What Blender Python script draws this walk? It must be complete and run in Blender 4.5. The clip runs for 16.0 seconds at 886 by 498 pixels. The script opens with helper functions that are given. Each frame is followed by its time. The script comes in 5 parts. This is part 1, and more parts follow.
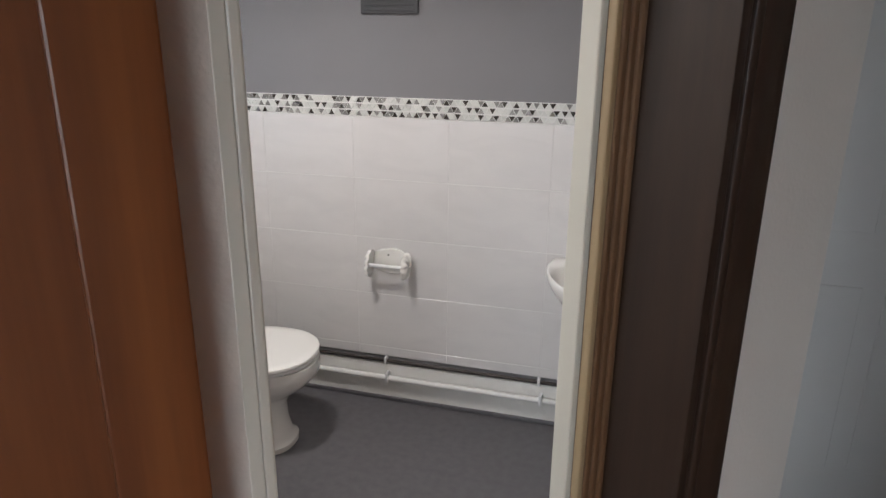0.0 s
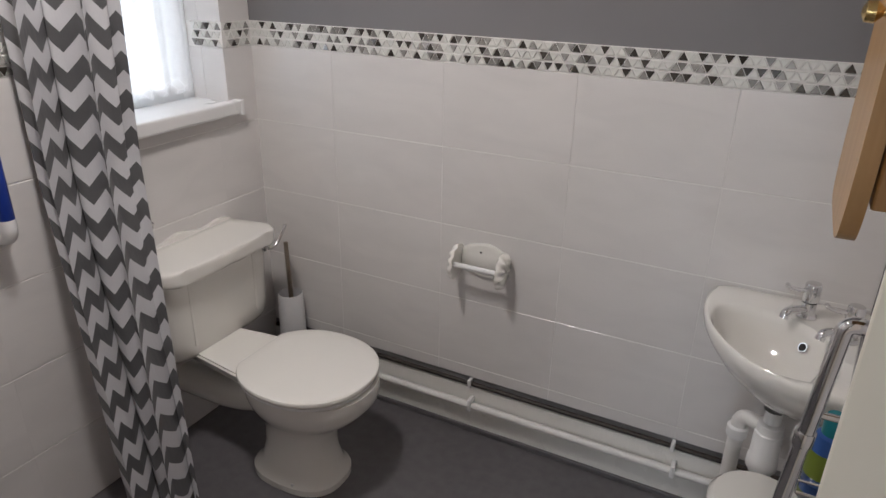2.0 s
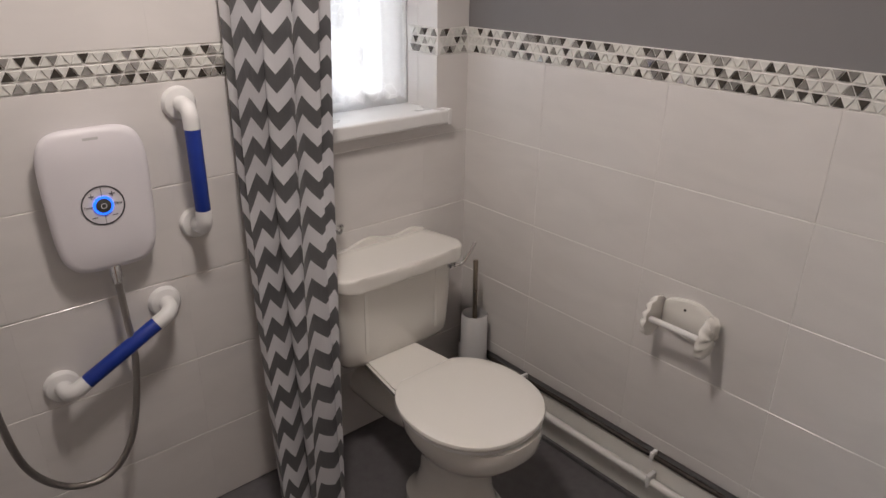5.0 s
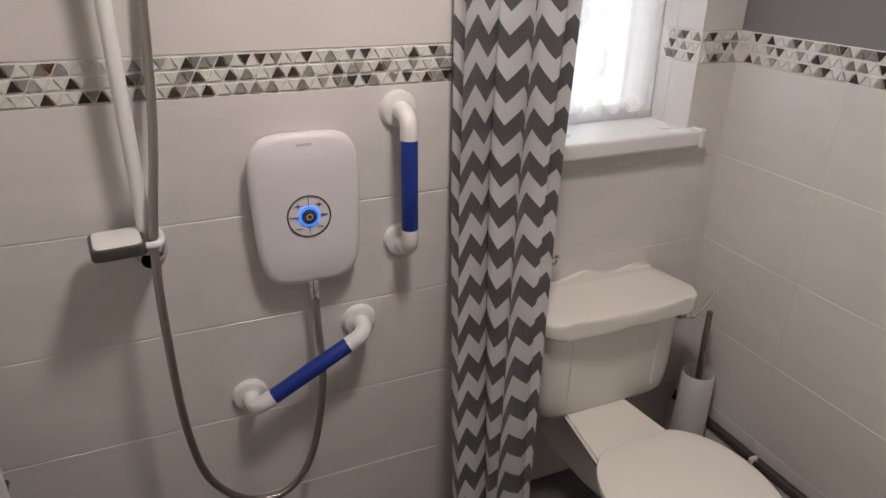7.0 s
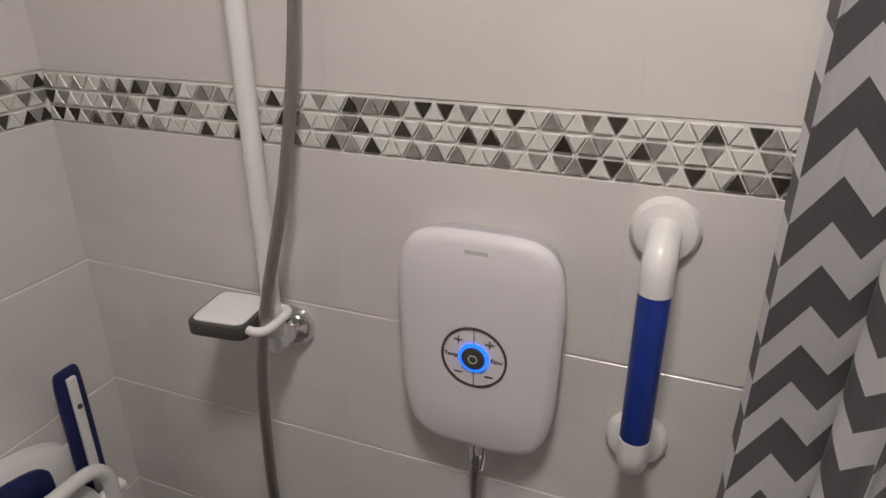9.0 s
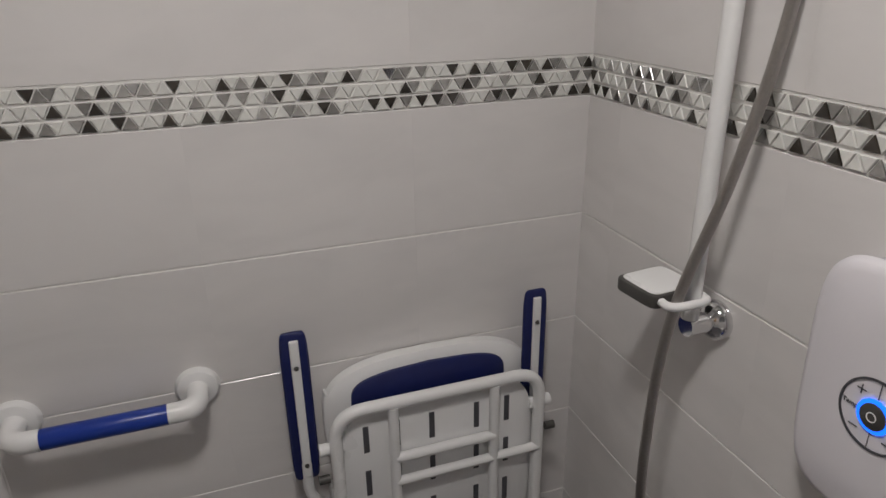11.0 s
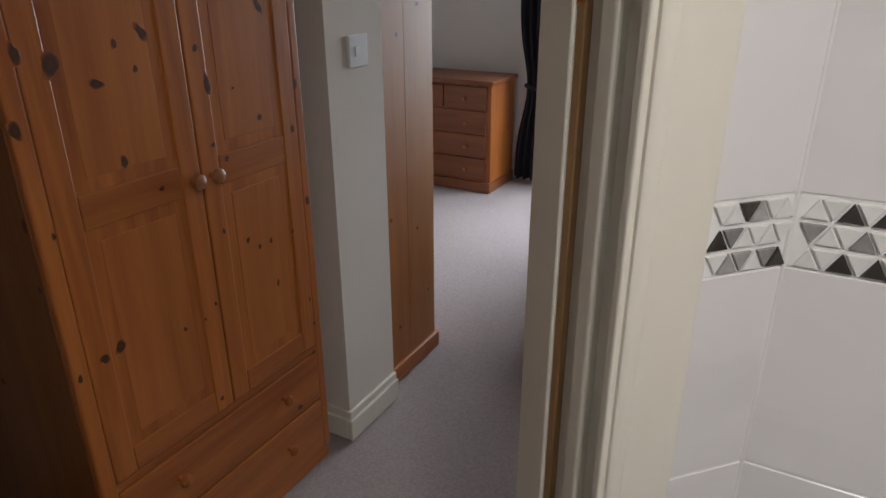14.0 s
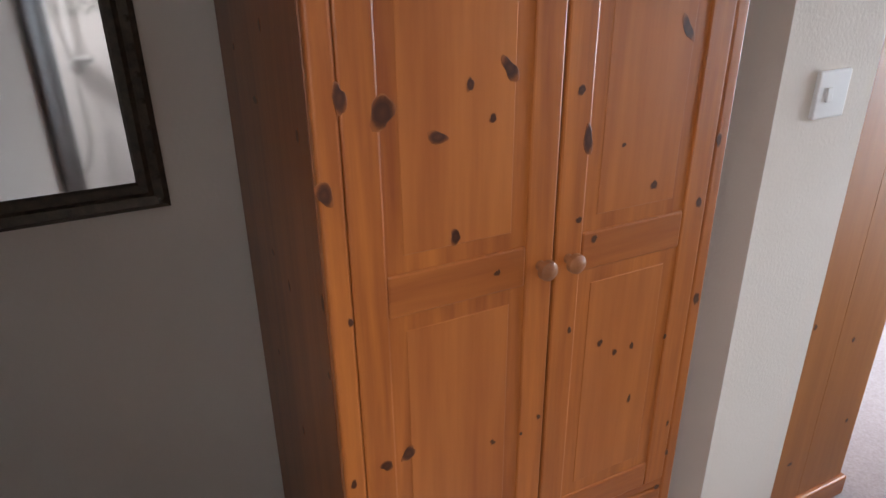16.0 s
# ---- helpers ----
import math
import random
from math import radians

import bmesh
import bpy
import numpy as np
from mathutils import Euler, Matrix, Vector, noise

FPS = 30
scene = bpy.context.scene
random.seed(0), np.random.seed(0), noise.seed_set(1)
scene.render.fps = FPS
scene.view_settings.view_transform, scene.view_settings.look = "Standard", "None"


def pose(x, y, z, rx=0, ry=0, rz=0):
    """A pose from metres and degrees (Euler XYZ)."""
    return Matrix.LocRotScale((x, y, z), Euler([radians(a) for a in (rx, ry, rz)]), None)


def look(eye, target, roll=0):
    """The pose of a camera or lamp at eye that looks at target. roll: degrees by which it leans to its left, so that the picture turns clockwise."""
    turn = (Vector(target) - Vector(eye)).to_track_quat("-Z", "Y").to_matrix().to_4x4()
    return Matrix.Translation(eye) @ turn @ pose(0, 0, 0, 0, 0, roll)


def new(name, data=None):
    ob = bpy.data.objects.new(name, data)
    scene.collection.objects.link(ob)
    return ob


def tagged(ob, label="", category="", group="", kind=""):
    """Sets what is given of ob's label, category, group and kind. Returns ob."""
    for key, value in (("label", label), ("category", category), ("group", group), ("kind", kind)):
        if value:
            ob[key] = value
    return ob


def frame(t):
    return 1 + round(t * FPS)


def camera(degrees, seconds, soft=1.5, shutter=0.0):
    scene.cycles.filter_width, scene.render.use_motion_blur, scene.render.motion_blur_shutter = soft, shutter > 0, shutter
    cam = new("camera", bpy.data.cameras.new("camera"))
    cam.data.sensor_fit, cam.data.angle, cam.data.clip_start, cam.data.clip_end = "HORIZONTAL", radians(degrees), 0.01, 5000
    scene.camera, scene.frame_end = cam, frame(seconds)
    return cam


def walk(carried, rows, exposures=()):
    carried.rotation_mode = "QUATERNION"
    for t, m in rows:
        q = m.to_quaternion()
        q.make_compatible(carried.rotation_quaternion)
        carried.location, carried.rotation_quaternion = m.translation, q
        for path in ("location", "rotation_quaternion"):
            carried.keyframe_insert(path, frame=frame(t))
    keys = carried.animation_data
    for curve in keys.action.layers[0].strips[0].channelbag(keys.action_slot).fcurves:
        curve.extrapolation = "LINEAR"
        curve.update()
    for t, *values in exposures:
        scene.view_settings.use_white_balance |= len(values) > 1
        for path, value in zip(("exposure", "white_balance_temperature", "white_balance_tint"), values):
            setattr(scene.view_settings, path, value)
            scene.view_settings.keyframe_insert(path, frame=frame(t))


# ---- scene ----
# camera and walk: seconds, place, and Euler angles of the eye
cam = camera(66.9, 16.0)
PATH = [
    (0.0, 0.226, -0.140, 1.566, 72.20, -0.50, 15.90),
    (0.2, 0.222, 0.012, 1.546, 70.00, -0.50, 18.00),
    (0.4, 0.203, 0.190, 1.520, 67.10, -0.54, 20.20),
    (0.5, 0.201, 0.241, 1.512, 66.88, -0.55, 20.55),
    (1.0, 0.171, 0.363, 1.509, 66.91, -0.64, 20.83),
    (1.5, 0.143, 0.485, 1.526, 66.76, -0.89, 25.94),
    (2.0, 0.054, 0.595, 1.519, 66.75, -1.02, 27.53),
    (2.5, -0.006, 0.680, 1.532, 66.73, -1.06, 26.66),
    (3.0, -0.024, 0.716, 1.524, 66.96, -1.12, 23.35),
    (3.5, -0.022, 0.756, 1.520, 66.98, -1.14, 22.44),
    (4.0, 0.021, 0.833, 1.522, 66.62, -0.69, 27.27),
    (4.5, 0.043, 0.856, 1.522, 66.68, -0.73, 39.21),
    (5.0, 0.042, 0.859, 1.519, 66.71, -0.73, 49.36),
    (6.2, -0.110, 0.905, 1.517, 66.20, -0.75, 61.00),
    (7.5, -0.358, 1.038, 1.524, 65.33, -0.59, 73.25),
    (8.0, -0.535, 1.182, 1.516, 65.54, -0.42, 83.19),
    (9.2, -0.850, 1.500, 1.495, 66.20, 0.40, 117.30),
    (10.4, -0.911, 1.659, 1.478, 67.51, 1.13, 149.05),
    (11.0, -0.863, 1.654, 1.482, 67.51, 0.79, 160.44),
    (11.5, -0.799, 1.629, 1.482, 67.61, 0.61, 169.03),
    (12.0, -0.736, 1.594, 1.482, 67.87, 0.45, 177.13),
    (12.5, -0.668, 1.529, 1.486, 68.06, 0.32, 186.36),
    (13.0, -0.588, 1.411, 1.501, 67.70, 0.43, 194.27),
    (13.5, -0.476, 1.288, 1.528, 67.37, 0.37, 202.01),
    (14.0, -0.422, 1.189, 1.533, 67.30, 0.17, 208.80),
    (14.5, -0.423, 1.065, 1.532, 67.53, 0.51, 220.05),
    (15.0, -0.355, 0.973, 1.533, 67.53, 0.31, 229.66),
    (15.2, -0.307, 0.926, 1.549, 66.90, 0.22, 233.20),
    (15.5, -0.161, 0.879, 1.560, 67.08, 0.10, 236.31),
    (15.8, -0.083, 0.808, 1.575, 66.22, 0.54, 240.56),
    (16.0, -0.048, 0.769, 1.579, 65.74, 0.66, 243.42),
]
EXPOSURES = [(0.0, 0.72, 6150, 9), (1.0, 0.50, 6150, 9), (1.6, 0.33, 6200, 10), (2.5, 0.16, 6400, 12), (5.0, 0.08, 6750, 14), (7.5, 0.04, 6800, 13), (8.2, -0.04, 6750, 12), (10.4, -0.08, 6350, 9), (12.5, -0.06, 6150, 8), (13.6, 0.12, 6100, 8), (14.5, 0.66, 6450, 9), (15.0, 1.26, 6550, 9), (15.5, 1.64, 6500, 10), (16.0, 1.60, 6000, 11)]
walk(cam, [(t, pose(x, y, z, rx, ry, rz)) for t, x, y, z, rx, ry, rz in PATH], EXPOSURES)

# main measures of the plan
W, N, S, E = -1.60, 2.38, 0.463, 0.335          # bathroom wall faces
CORNER = Vector((-0.422, 0.463, 0.0))            # where the slanted door wall leaves the south wall
ALONG, OUT = Vector((0.682, 0.731, 0.0)), Vector((0.731, -0.682, 0.0))
CEIL = 2.30
B0, B1 = 1.25, 1.328                            # mosaic border
DOOR0, DOOR1, DOORH, THICK, THIN, REBATE = 0.195, 0.803, 1.98, 0.27, 0.225, 0.042

# ---- world and lights ----
world = bpy.data.worlds.new("world")
scene.world = world
world.use_nodes = True
wn = world.node_tree.nodes
sky = wn.new("ShaderNodeTexSky")
sky.sky_type, sky.sun_disc = "NISHITA", False
sky.sun_elevation, sky.sun_rotation = radians(40), radians(200)
world.node_tree.links.new(sky.outputs[0], wn["Background"].inputs[0])
wn["Background"].inputs[1].default_value = 0.08


def area(name, place, target, sx, sy, watts, colour):
    d = bpy.data.lights.new(name, "AREA")
    d.shape, d.size, d.size_y, d.energy, d.color = "RECTANGLE", sx, sy, watts, colour
    ob = new(name, d)
    ob.matrix_world = look(place, target)
    return ob


area("window_daylight", (-2.30, 1.955, 1.60), (-0.6, 1.955, 1.45), 1.6, 1.6, 22, (0.90, 0.95, 1.0))
bedroom_daylight = area("bedroom_daylight", (0.30, -3.50, 1.30), (1.0, -2.0, 0.0), 1.7, 1.6, 30, (0.88, 0.94, 1.0))
bedroom_daylight.data.spread = radians(115)
lamp = area("ceiling_lamp", (-0.90, 1.40, CEIL - 0.075), (-0.90, 1.41, 0.0), 0.22, 0.22, 12.5, (1.0, 0.92, 0.86))
lamp.data.shape = "DISK"


# ---- materials ----
def mat(name, colour, rough=0.5, metal=0.0, tint=None, scale=6.0, amount=0.5, bump=0.0, bscale=60.0, stretch=(1, 1, 1), spec=0.5, coat=0.0, vary=0.0):
    """Principled material with stains at a large scale, fine relief and variation from object to object."""
    m = bpy.data.materials.new(name)
    m.use_nodes = True
    nt = m.node_tree
    n, l = nt.nodes, nt.links
    b = n["Principled BSDF"]
    b.inputs["Roughness"].default_value, b.inputs["Metallic"].default_value = rough, metal
    b.inputs["Specular IOR Level"].default_value, b.inputs["Coat Weight"].default_value = spec, coat
    b.inputs["Coat Roughness"].default_value = 0.12
    tc, mp = n.new("ShaderNodeTexCoord"), n.new("ShaderNodeMapping")
    mp.inputs["Scale"].default_value = stretch
    l.new(tc.outputs["Object"], mp.inputs["Vector"])
    noise1 = n.new("ShaderNodeTexNoise")
    noise1.inputs["Scale"].default_value, noise1.inputs["Detail"].default_value = scale, 6
    l.new(mp.outputs[0], noise1.inputs["Vector"])
    mix = n.new("ShaderNodeMix")
    mix.data_type = "RGBA"
    mix.inputs["A"].default_value = (*colour, 1)
    mix.inputs["B"].default_value = (*(tint or [c * 0.9 for c in colour]), 1)
    ramp = n.new("ShaderNodeMapRange")
    ramp.inputs["From Min"].default_value, ramp.inputs["From Max"].default_value = 0.35, 0.7
    ramp.inputs["To Max"].default_value = amount
    l.new(noise1.outputs["Fac"], ramp.inputs["Value"])
    l.new(ramp.outputs[0], mix.inputs["Factor"])
    last = mix.outputs["Result"]
    if vary:
        info, hue, mr = n.new("ShaderNodeObjectInfo"), n.new("ShaderNodeHueSaturation"), n.new("ShaderNodeMapRange")
        mr.inputs["To Min"].default_value, mr.inputs["To Max"].default_value = 1 - vary, 1 + vary
        l.new(info.outputs["Random"], mr.inputs["Value"])
        l.new(mr.outputs[0], hue.inputs["Value"])
        l.new(last, hue.inputs["Color"])
        last = hue.outputs[0]
    l.new(last, b.inputs["Base Color"])
    rr = n.new("ShaderNodeMapRange")
    rr.inputs["To Min"].default_value, rr.inputs["To Max"].default_value = max(rough - 0.06, 0.02), min(rough + 0.08, 1)
    l.new(noise1.outputs["Fac"], rr.inputs["Value"])
    l.new(rr.outputs[0], b.inputs["Roughness"])
    if bump:
        noise2, bp = n.new("ShaderNodeTexNoise"), n.new("ShaderNodeBump")
        noise2.inputs["Scale"].default_value, noise2.inputs["Detail"].default_value = bscale, 4
        bp.inputs["Strength"].default_value, bp.inputs["Distance"].default_value = bump, 0.002
        l.new(mp.outputs[0], noise2.inputs["Vector"])
        l.new(noise2.outputs["Fac"], bp.inputs["Height"])
        l.new(bp.outputs[0], b.inputs["Normal"])
    return m


def pine(name, light, dark, axis="Z", scale=9.0, rough=0.42, seed=0.0):
    """Lacquered pine: long grain along one axis, boards of slightly different tone, fine pores."""
    m = bpy.data.materials.new(name)
    m.use_nodes = True
    nt = m.node_tree
    n, l = nt.nodes, nt.links
    b = n["Principled BSDF"]
    b.inputs["Roughness"].default_value = rough
    b.inputs["Coat Weight"].default_value, b.inputs["Coat Roughness"].default_value = 0.25, 0.25
    tc, mp = n.new("ShaderNodeTexCoord"), n.new("ShaderNodeMapping")
    sc = [1.0, 1.0, 1.0]
    sc["XYZ".index(axis)] = 0.07
    mp.inputs["Scale"].default_value, mp.inputs["Location"].default_value = sc, (seed, seed * 1.7, seed * 0.6)
    l.new(tc.outputs["Object"], mp.inputs["Vector"])
    ns = n.new("ShaderNodeTexNoise")
    ns.inputs["Scale"].default_value, ns.inputs["Detail"].default_value, ns.inputs["Distortion"].default_value = scale, 5, 1.6
    l.new(mp.outputs[0], ns.inputs["Vector"])
    fine = n.new("ShaderNodeTexNoise")
    fine.inputs["Scale"].default_value, fine.inputs["Detail"].default_value = scale * 11, 3
    l.new(mp.outputs[0], fine.inputs["Vector"])
    add = n.new("ShaderNodeMath")
    add.operation = "MULTIPLY_ADD"
    add.inputs[1].default_value = 0.35
    l.new(fine.outputs["Fac"], add.inputs[0])
    l.new(ns.outputs["Fac"], add.inputs[2])
    cr = n.new("ShaderNodeValToRGB")
    cr.color_ramp.elements[0].position, cr.color_ramp.elements[0].color = 0.42, (*light, 1)
    cr.color_ramp.elements[1].position, cr.color_ramp.elements[1].color = 0.92, (*dark, 1)
    l.new(add.outputs[0], cr.inputs[0])
    l.new(cr.outputs[0], b.inputs["Base Color"])
    bp = n.new("ShaderNodeBump")
    bp.inputs["Strength"].default_value, bp.inputs["Distance"].default_value = 0.15, 0.002
    l.new(fine.outputs["Fac"], bp.inputs["Height"])
    l.new(bp.outputs[0], b.inputs["Normal"])
    return m


def chevron(name):
    """Printed curtain cloth: grey and white zigzag bands in the cloth's own metres."""
    m = bpy.data.materials.new(name)
    m.use_nodes = True
    nt = m.node_tree
    n, l = nt.nodes, nt.links
    b = n["Principled BSDF"]
    b.inputs["Roughness"].default_value = 0.45
    b.inputs["Sheen Weight"].default_value = 0.1
    uv, sep = n.new("ShaderNodeUVMap"), n.new("ShaderNodeSeparateXYZ")
    uv.uv_map = "cloth"
    l.new(uv.outputs[0], sep.inputs[0])

    def math(op, a, bval):
        k = n.new("ShaderNodeMath")
        k.operation = op
        for i, v in enumerate((a, bval)):
            if isinstance(v, (int, float)):
                k.inputs[i].default_value = v
            else:
                l.new(v, k.inputs[i])
        return k.outputs[0]
    zig = math("PINGPONG", sep.outputs["X"], ZIG / 2)
    height = math("ADD", sep.outputs["Y"], math("MULTIPLY", zig, 1.0))
    band = math("FRACT", math("DIVIDE", height, BAND), 0)
    edge = n.new("ShaderNodeMapRange")
    edge.inputs["From Min"].default_value, edge.inputs["From Max"].default_value = 0.49, 0.51
    l.new(math("PINGPONG", math("ADD", band, 0.25), 1.0), edge.inputs["Value"])
    half = math("GREATER_THAN", band, 0.5)
    nz = n.new("ShaderNodeTexNoise")
    nz.inputs["Scale"].default_value = 420
    grey, white = n.new("ShaderNodeMix"), n.new("ShaderNodeMix")
    for k, (c0, c1) in ((grey, ((0.080, 0.080, 0.084), (0.105, 0.105, 0.11))), (white, ((0.53, 0.53, 0.56), (0.61, 0.61, 0.63)))):
        k.data_type = "RGBA"
        k.inputs["A"].default_value, k.inputs["B"].default_value = (*c0, 1), (*c1, 1)
        l.new(nz.outputs["Fac"], k.inputs["Factor"])
    mix = n.new("ShaderNodeMix")
    mix.data_type = "RGBA"
    l.new(half, mix.inputs["Factor"])
    l.new(grey.outputs["Result"], mix.inputs["A"])
    l.new(white.outputs["Result"], mix.inputs["B"])
    l.new(mix.outputs["Result"], b.inputs["Base Color"])
    wr, bp = n.new("ShaderNodeTexNoise"), n.new("ShaderNodeBump")
    wr.inputs["Scale"].default_value, wr.inputs["Detail"].default_value = 14, 5
    bp.inputs["Strength"].default_value, bp.inputs["Distance"].default_value = 0.35, 0.006
    l.new(wr.outputs["Fac"], bp.inputs["Height"])
    l.new(bp.outputs[0], b.inputs["Normal"])
    return m


def lace(name):
    """Net cloth with denser flower motifs."""
    m = bpy.data.materials.new(name)
    m.use_nodes = True
    nt = m.node_tree
    n, l = nt.nodes, nt.links
    n.remove(n["Principled BSDF"])
    tc = n.new("ShaderNodeTexCoord")
    vo = n.new("ShaderNodeTexVoronoi")
    vo.inputs["Scale"].default_value = 9
    vo2 = n.new("ShaderNodeTexVoronoi")
    vo2.inputs["Scale"].default_value, vo2.feature = 38, "DISTANCE_TO_EDGE"
    for v in (vo, vo2):
        l.new(tc.outputs["Object"], v.inputs["Vector"])
    mr = n.new("ShaderNodeMapRange")
    mr.inputs["From Min"].default_value, mr.inputs["From Max"].default_value = 0.35, 0.5
    mr.inputs["To Min"].default_value, mr.inputs["To Max"].default_value = 0.22, 0.03
    l.new(vo.outputs["Distance"], mr.inputs["Value"])
    mr2 = n.new("ShaderNodeMapRange")
    mr2.inputs["From Min"].default_value, mr2.inputs["From Max"].default_value = 0.0, 0.12
    mr2.inputs["To Min"].default_value, mr2.inputs["To Max"].default_value = 1.0, 0.5
    l.new(vo2.outputs["Distance"], mr2.inputs["Value"])
    mul = n.new("ShaderNodeMath")
    mul.operation = "MULTIPLY_ADD"
    l.new(mr.outputs[0], mul.inputs[0])
    l.new(mr2.outputs[0], mul.inputs[1])
    mul.inputs[2].default_value = 0.74
    tr, tl, df = n.new("ShaderNodeBsdfTransparent"), n.new("ShaderNodeBsdfTranslucent"), n.new("ShaderNodeBsdfDiffuse")
    for k in (tl, df):
        k.inputs["Color"].default_value = (0.9, 0.92, 0.94, 1)
    a, c = n.new("ShaderNodeMixShader"), n.new("ShaderNodeMixShader")
    a.inputs[0].default_value = 0.86
    l.new(tl.outputs[0], a.inputs[1])
    l.new(df.outputs[0], a.inputs[2])
    l.new(mul.outputs[0], c.inputs[0])
    l.new(tr.outputs[0], c.inputs[1])
    l.new(a.outputs[0], c.inputs[2])
    l.new(c.outputs[0], n["Material Output"].inputs["Surface"])
    return m


def veined_tile(name, colour, vein):
    """Glazed tile with faint drifting clouds of grey, laid differently on every tile."""
    m = bpy.data.materials.new(name)
    m.use_nodes = True
    n, l = m.node_tree.nodes, m.node_tree.links
    b = n["Principled BSDF"]
    tc, info, mp = n.new("ShaderNodeTexCoord"), n.new("ShaderNodeObjectInfo"), n.new("ShaderNodeMapping")
    shift = n.new("ShaderNodeVectorMath")
    shift.operation = "SCALE"
    shift.inputs[0].default_value = (41.0, 23.0, 17.0)
    l.new(info.outputs["Random"], shift.inputs["Scale"])
    l.new(tc.outputs["Object"], mp.inputs["Vector"])
    l.new(shift.outputs[0], mp.inputs["Location"])
    mp.inputs["Rotation"].default_value, mp.inputs["Scale"].default_value = (0, 0, 0.35), (1.0, 2.6, 1.0)

    def noise(scale, detail, twist):
        k = n.new("ShaderNodeTexNoise")
        k.inputs["Scale"].default_value, k.inputs["Detail"].default_value, k.inputs["Distortion"].default_value = scale, detail, twist
        l.new(mp.outputs[0], k.inputs["Vector"])
        return k.outputs["Fac"]

    def spread(value, f0, f1, t0, t1):
        k = n.new("ShaderNodeMapRange")
        for key, v in (("From Min", f0), ("From Max", f1), ("To Min", t0), ("To Max", t1)):
            k.inputs[key].default_value = v
        l.new(value, k.inputs["Value"])
        return k.outputs[0]
    cloud = spread(noise(3.6, 5, 0.9), 0.40, 0.72, 0.0, 0.42)
    mix = n.new("ShaderNodeMix")
    mix.data_type = "RGBA"
    mix.inputs["A"].default_value, mix.inputs["B"].default_value = (*colour, 1), (*vein, 1)
    l.new(cloud, mix.inputs["Factor"])
    l.new(mix.outputs["Result"], b.inputs["Base Color"])
    l.new(spread(noise(9.0, 3, 0.0), 0.3, 0.7, 0.20, 0.25), b.inputs["Roughness"])
    bp = n.new("ShaderNodeBump")
    bp.inputs["Strength"].default_value, bp.inputs["Distance"].default_value = 0.05, 0.002
    l.new(noise(5.0, 1, 0.0), bp.inputs["Height"])
    l.new(bp.outputs[0], b.inputs["Normal"])
    return m


def pine_knot(name, axes):
    """A knot with a dark heart and bark ring that fades into the pine at its rim."""
    m = bpy.data.materials.new(name)
    m.use_nodes = True
    n, l = m.node_tree.nodes, m.node_tree.links
    b = n["Principled BSDF"]
    b.inputs["Roughness"].default_value, b.inputs["Coat Weight"].default_value, b.inputs["Coat Roughness"].default_value = 0.45, 0.2, 0.25
    tc, sub, mul, length = n.new("ShaderNodeTexCoord"), n.new("ShaderNodeVectorMath"), n.new("ShaderNodeVectorMath"), n.new("ShaderNodeVectorMath")
    sub.operation, mul.operation, length.operation = "SUBTRACT", "MULTIPLY", "LENGTH"
    sub.inputs[1].default_value, mul.inputs[1].default_value = (0.5, 0.5, 0.5), axes
    l.new(tc.outputs["Generated"], sub.inputs[0])
    l.new(sub.outputs[0], mul.inputs[0])
    l.new(mul.outputs[0], length.inputs[0])
    nz, add = n.new("ShaderNodeTexNoise"), n.new("ShaderNodeMath")
    nz.inputs["Scale"].default_value, nz.inputs["Detail"].default_value = 110, 3
    l.new(tc.outputs["Object"], nz.inputs["Vector"])
    add.operation, add.inputs[1].default_value = "MULTIPLY_ADD", 0.22
    l.new(nz.outputs["Fac"], add.inputs[0])
    l.new(length.outputs["Value"], add.inputs[2])
    cr = n.new("ShaderNodeValToRGB")
    e = cr.color_ramp.elements
    e[0].position, e[0].color = 0.12, (0.085, 0.026, 0.009, 1)
    e[1].position, e[1].color = 0.60, (0.27, 0.085, 0.018, 1)
    k = e.new(0.36)
    k.color = (0.050, 0.014, 0.005, 1)
    k = e.new(0.47)
    k.color = (0.10, 0.028, 0.007, 1)
    l.new(add.outputs[0], cr.inputs[0])
    l.new(cr.outputs[0], b.inputs["Base Color"])
    return m


def glow(name, colour, strength):
    m = bpy.data.materials.new(name)
    m.use_nodes = True
    b = m.node_tree.nodes["Principled BSDF"]
    b.inputs["Base Color"].default_value = (*colour, 1)
    b.inputs["Emission Color"].default_value, b.inputs["Emission Strength"].default_value = (*colour, 1), strength
    return m


def glass(name):
    m = bpy.data.materials.new(name)
    m.use_nodes = True
    b = m.node_tree.nodes["Principled BSDF"]
    b.inputs["Transmission Weight"].default_value, b.inputs["Roughness"].default_value, b.inputs["IOR"].default_value = 1.0, 0.03, 1.45
    return m


ZIG, BAND = 0.092, 0.096
TILE = veined_tile("white_ceramic_tile", (0.715, 0.695, 0.685), (0.60, 0.585, 0.58))
GROUT = mat("pale_grout", (0.80, 0.79, 0.77), 0.9, scale=20, bump=0.3)
CHIP_WHITE = mat("pale_stone_chip", (0.71, 0.71, 0.68), 0.28, tint=(0.62, 0.62, 0.595), scale=40, amount=0.6, vary=0.06)
CHIP_GREY = mat("grey_glass_chip", (0.34, 0.33, 0.315), 0.22, tint=(0.20, 0.195, 0.185), scale=60, amount=0.8, vary=0.3)
CHIP_DARK = mat("dark_glass_chip", (0.030, 0.026, 0.022), 0.08, tint=(0.07, 0.06, 0.05), scale=60, amount=0.6, vary=0.3)
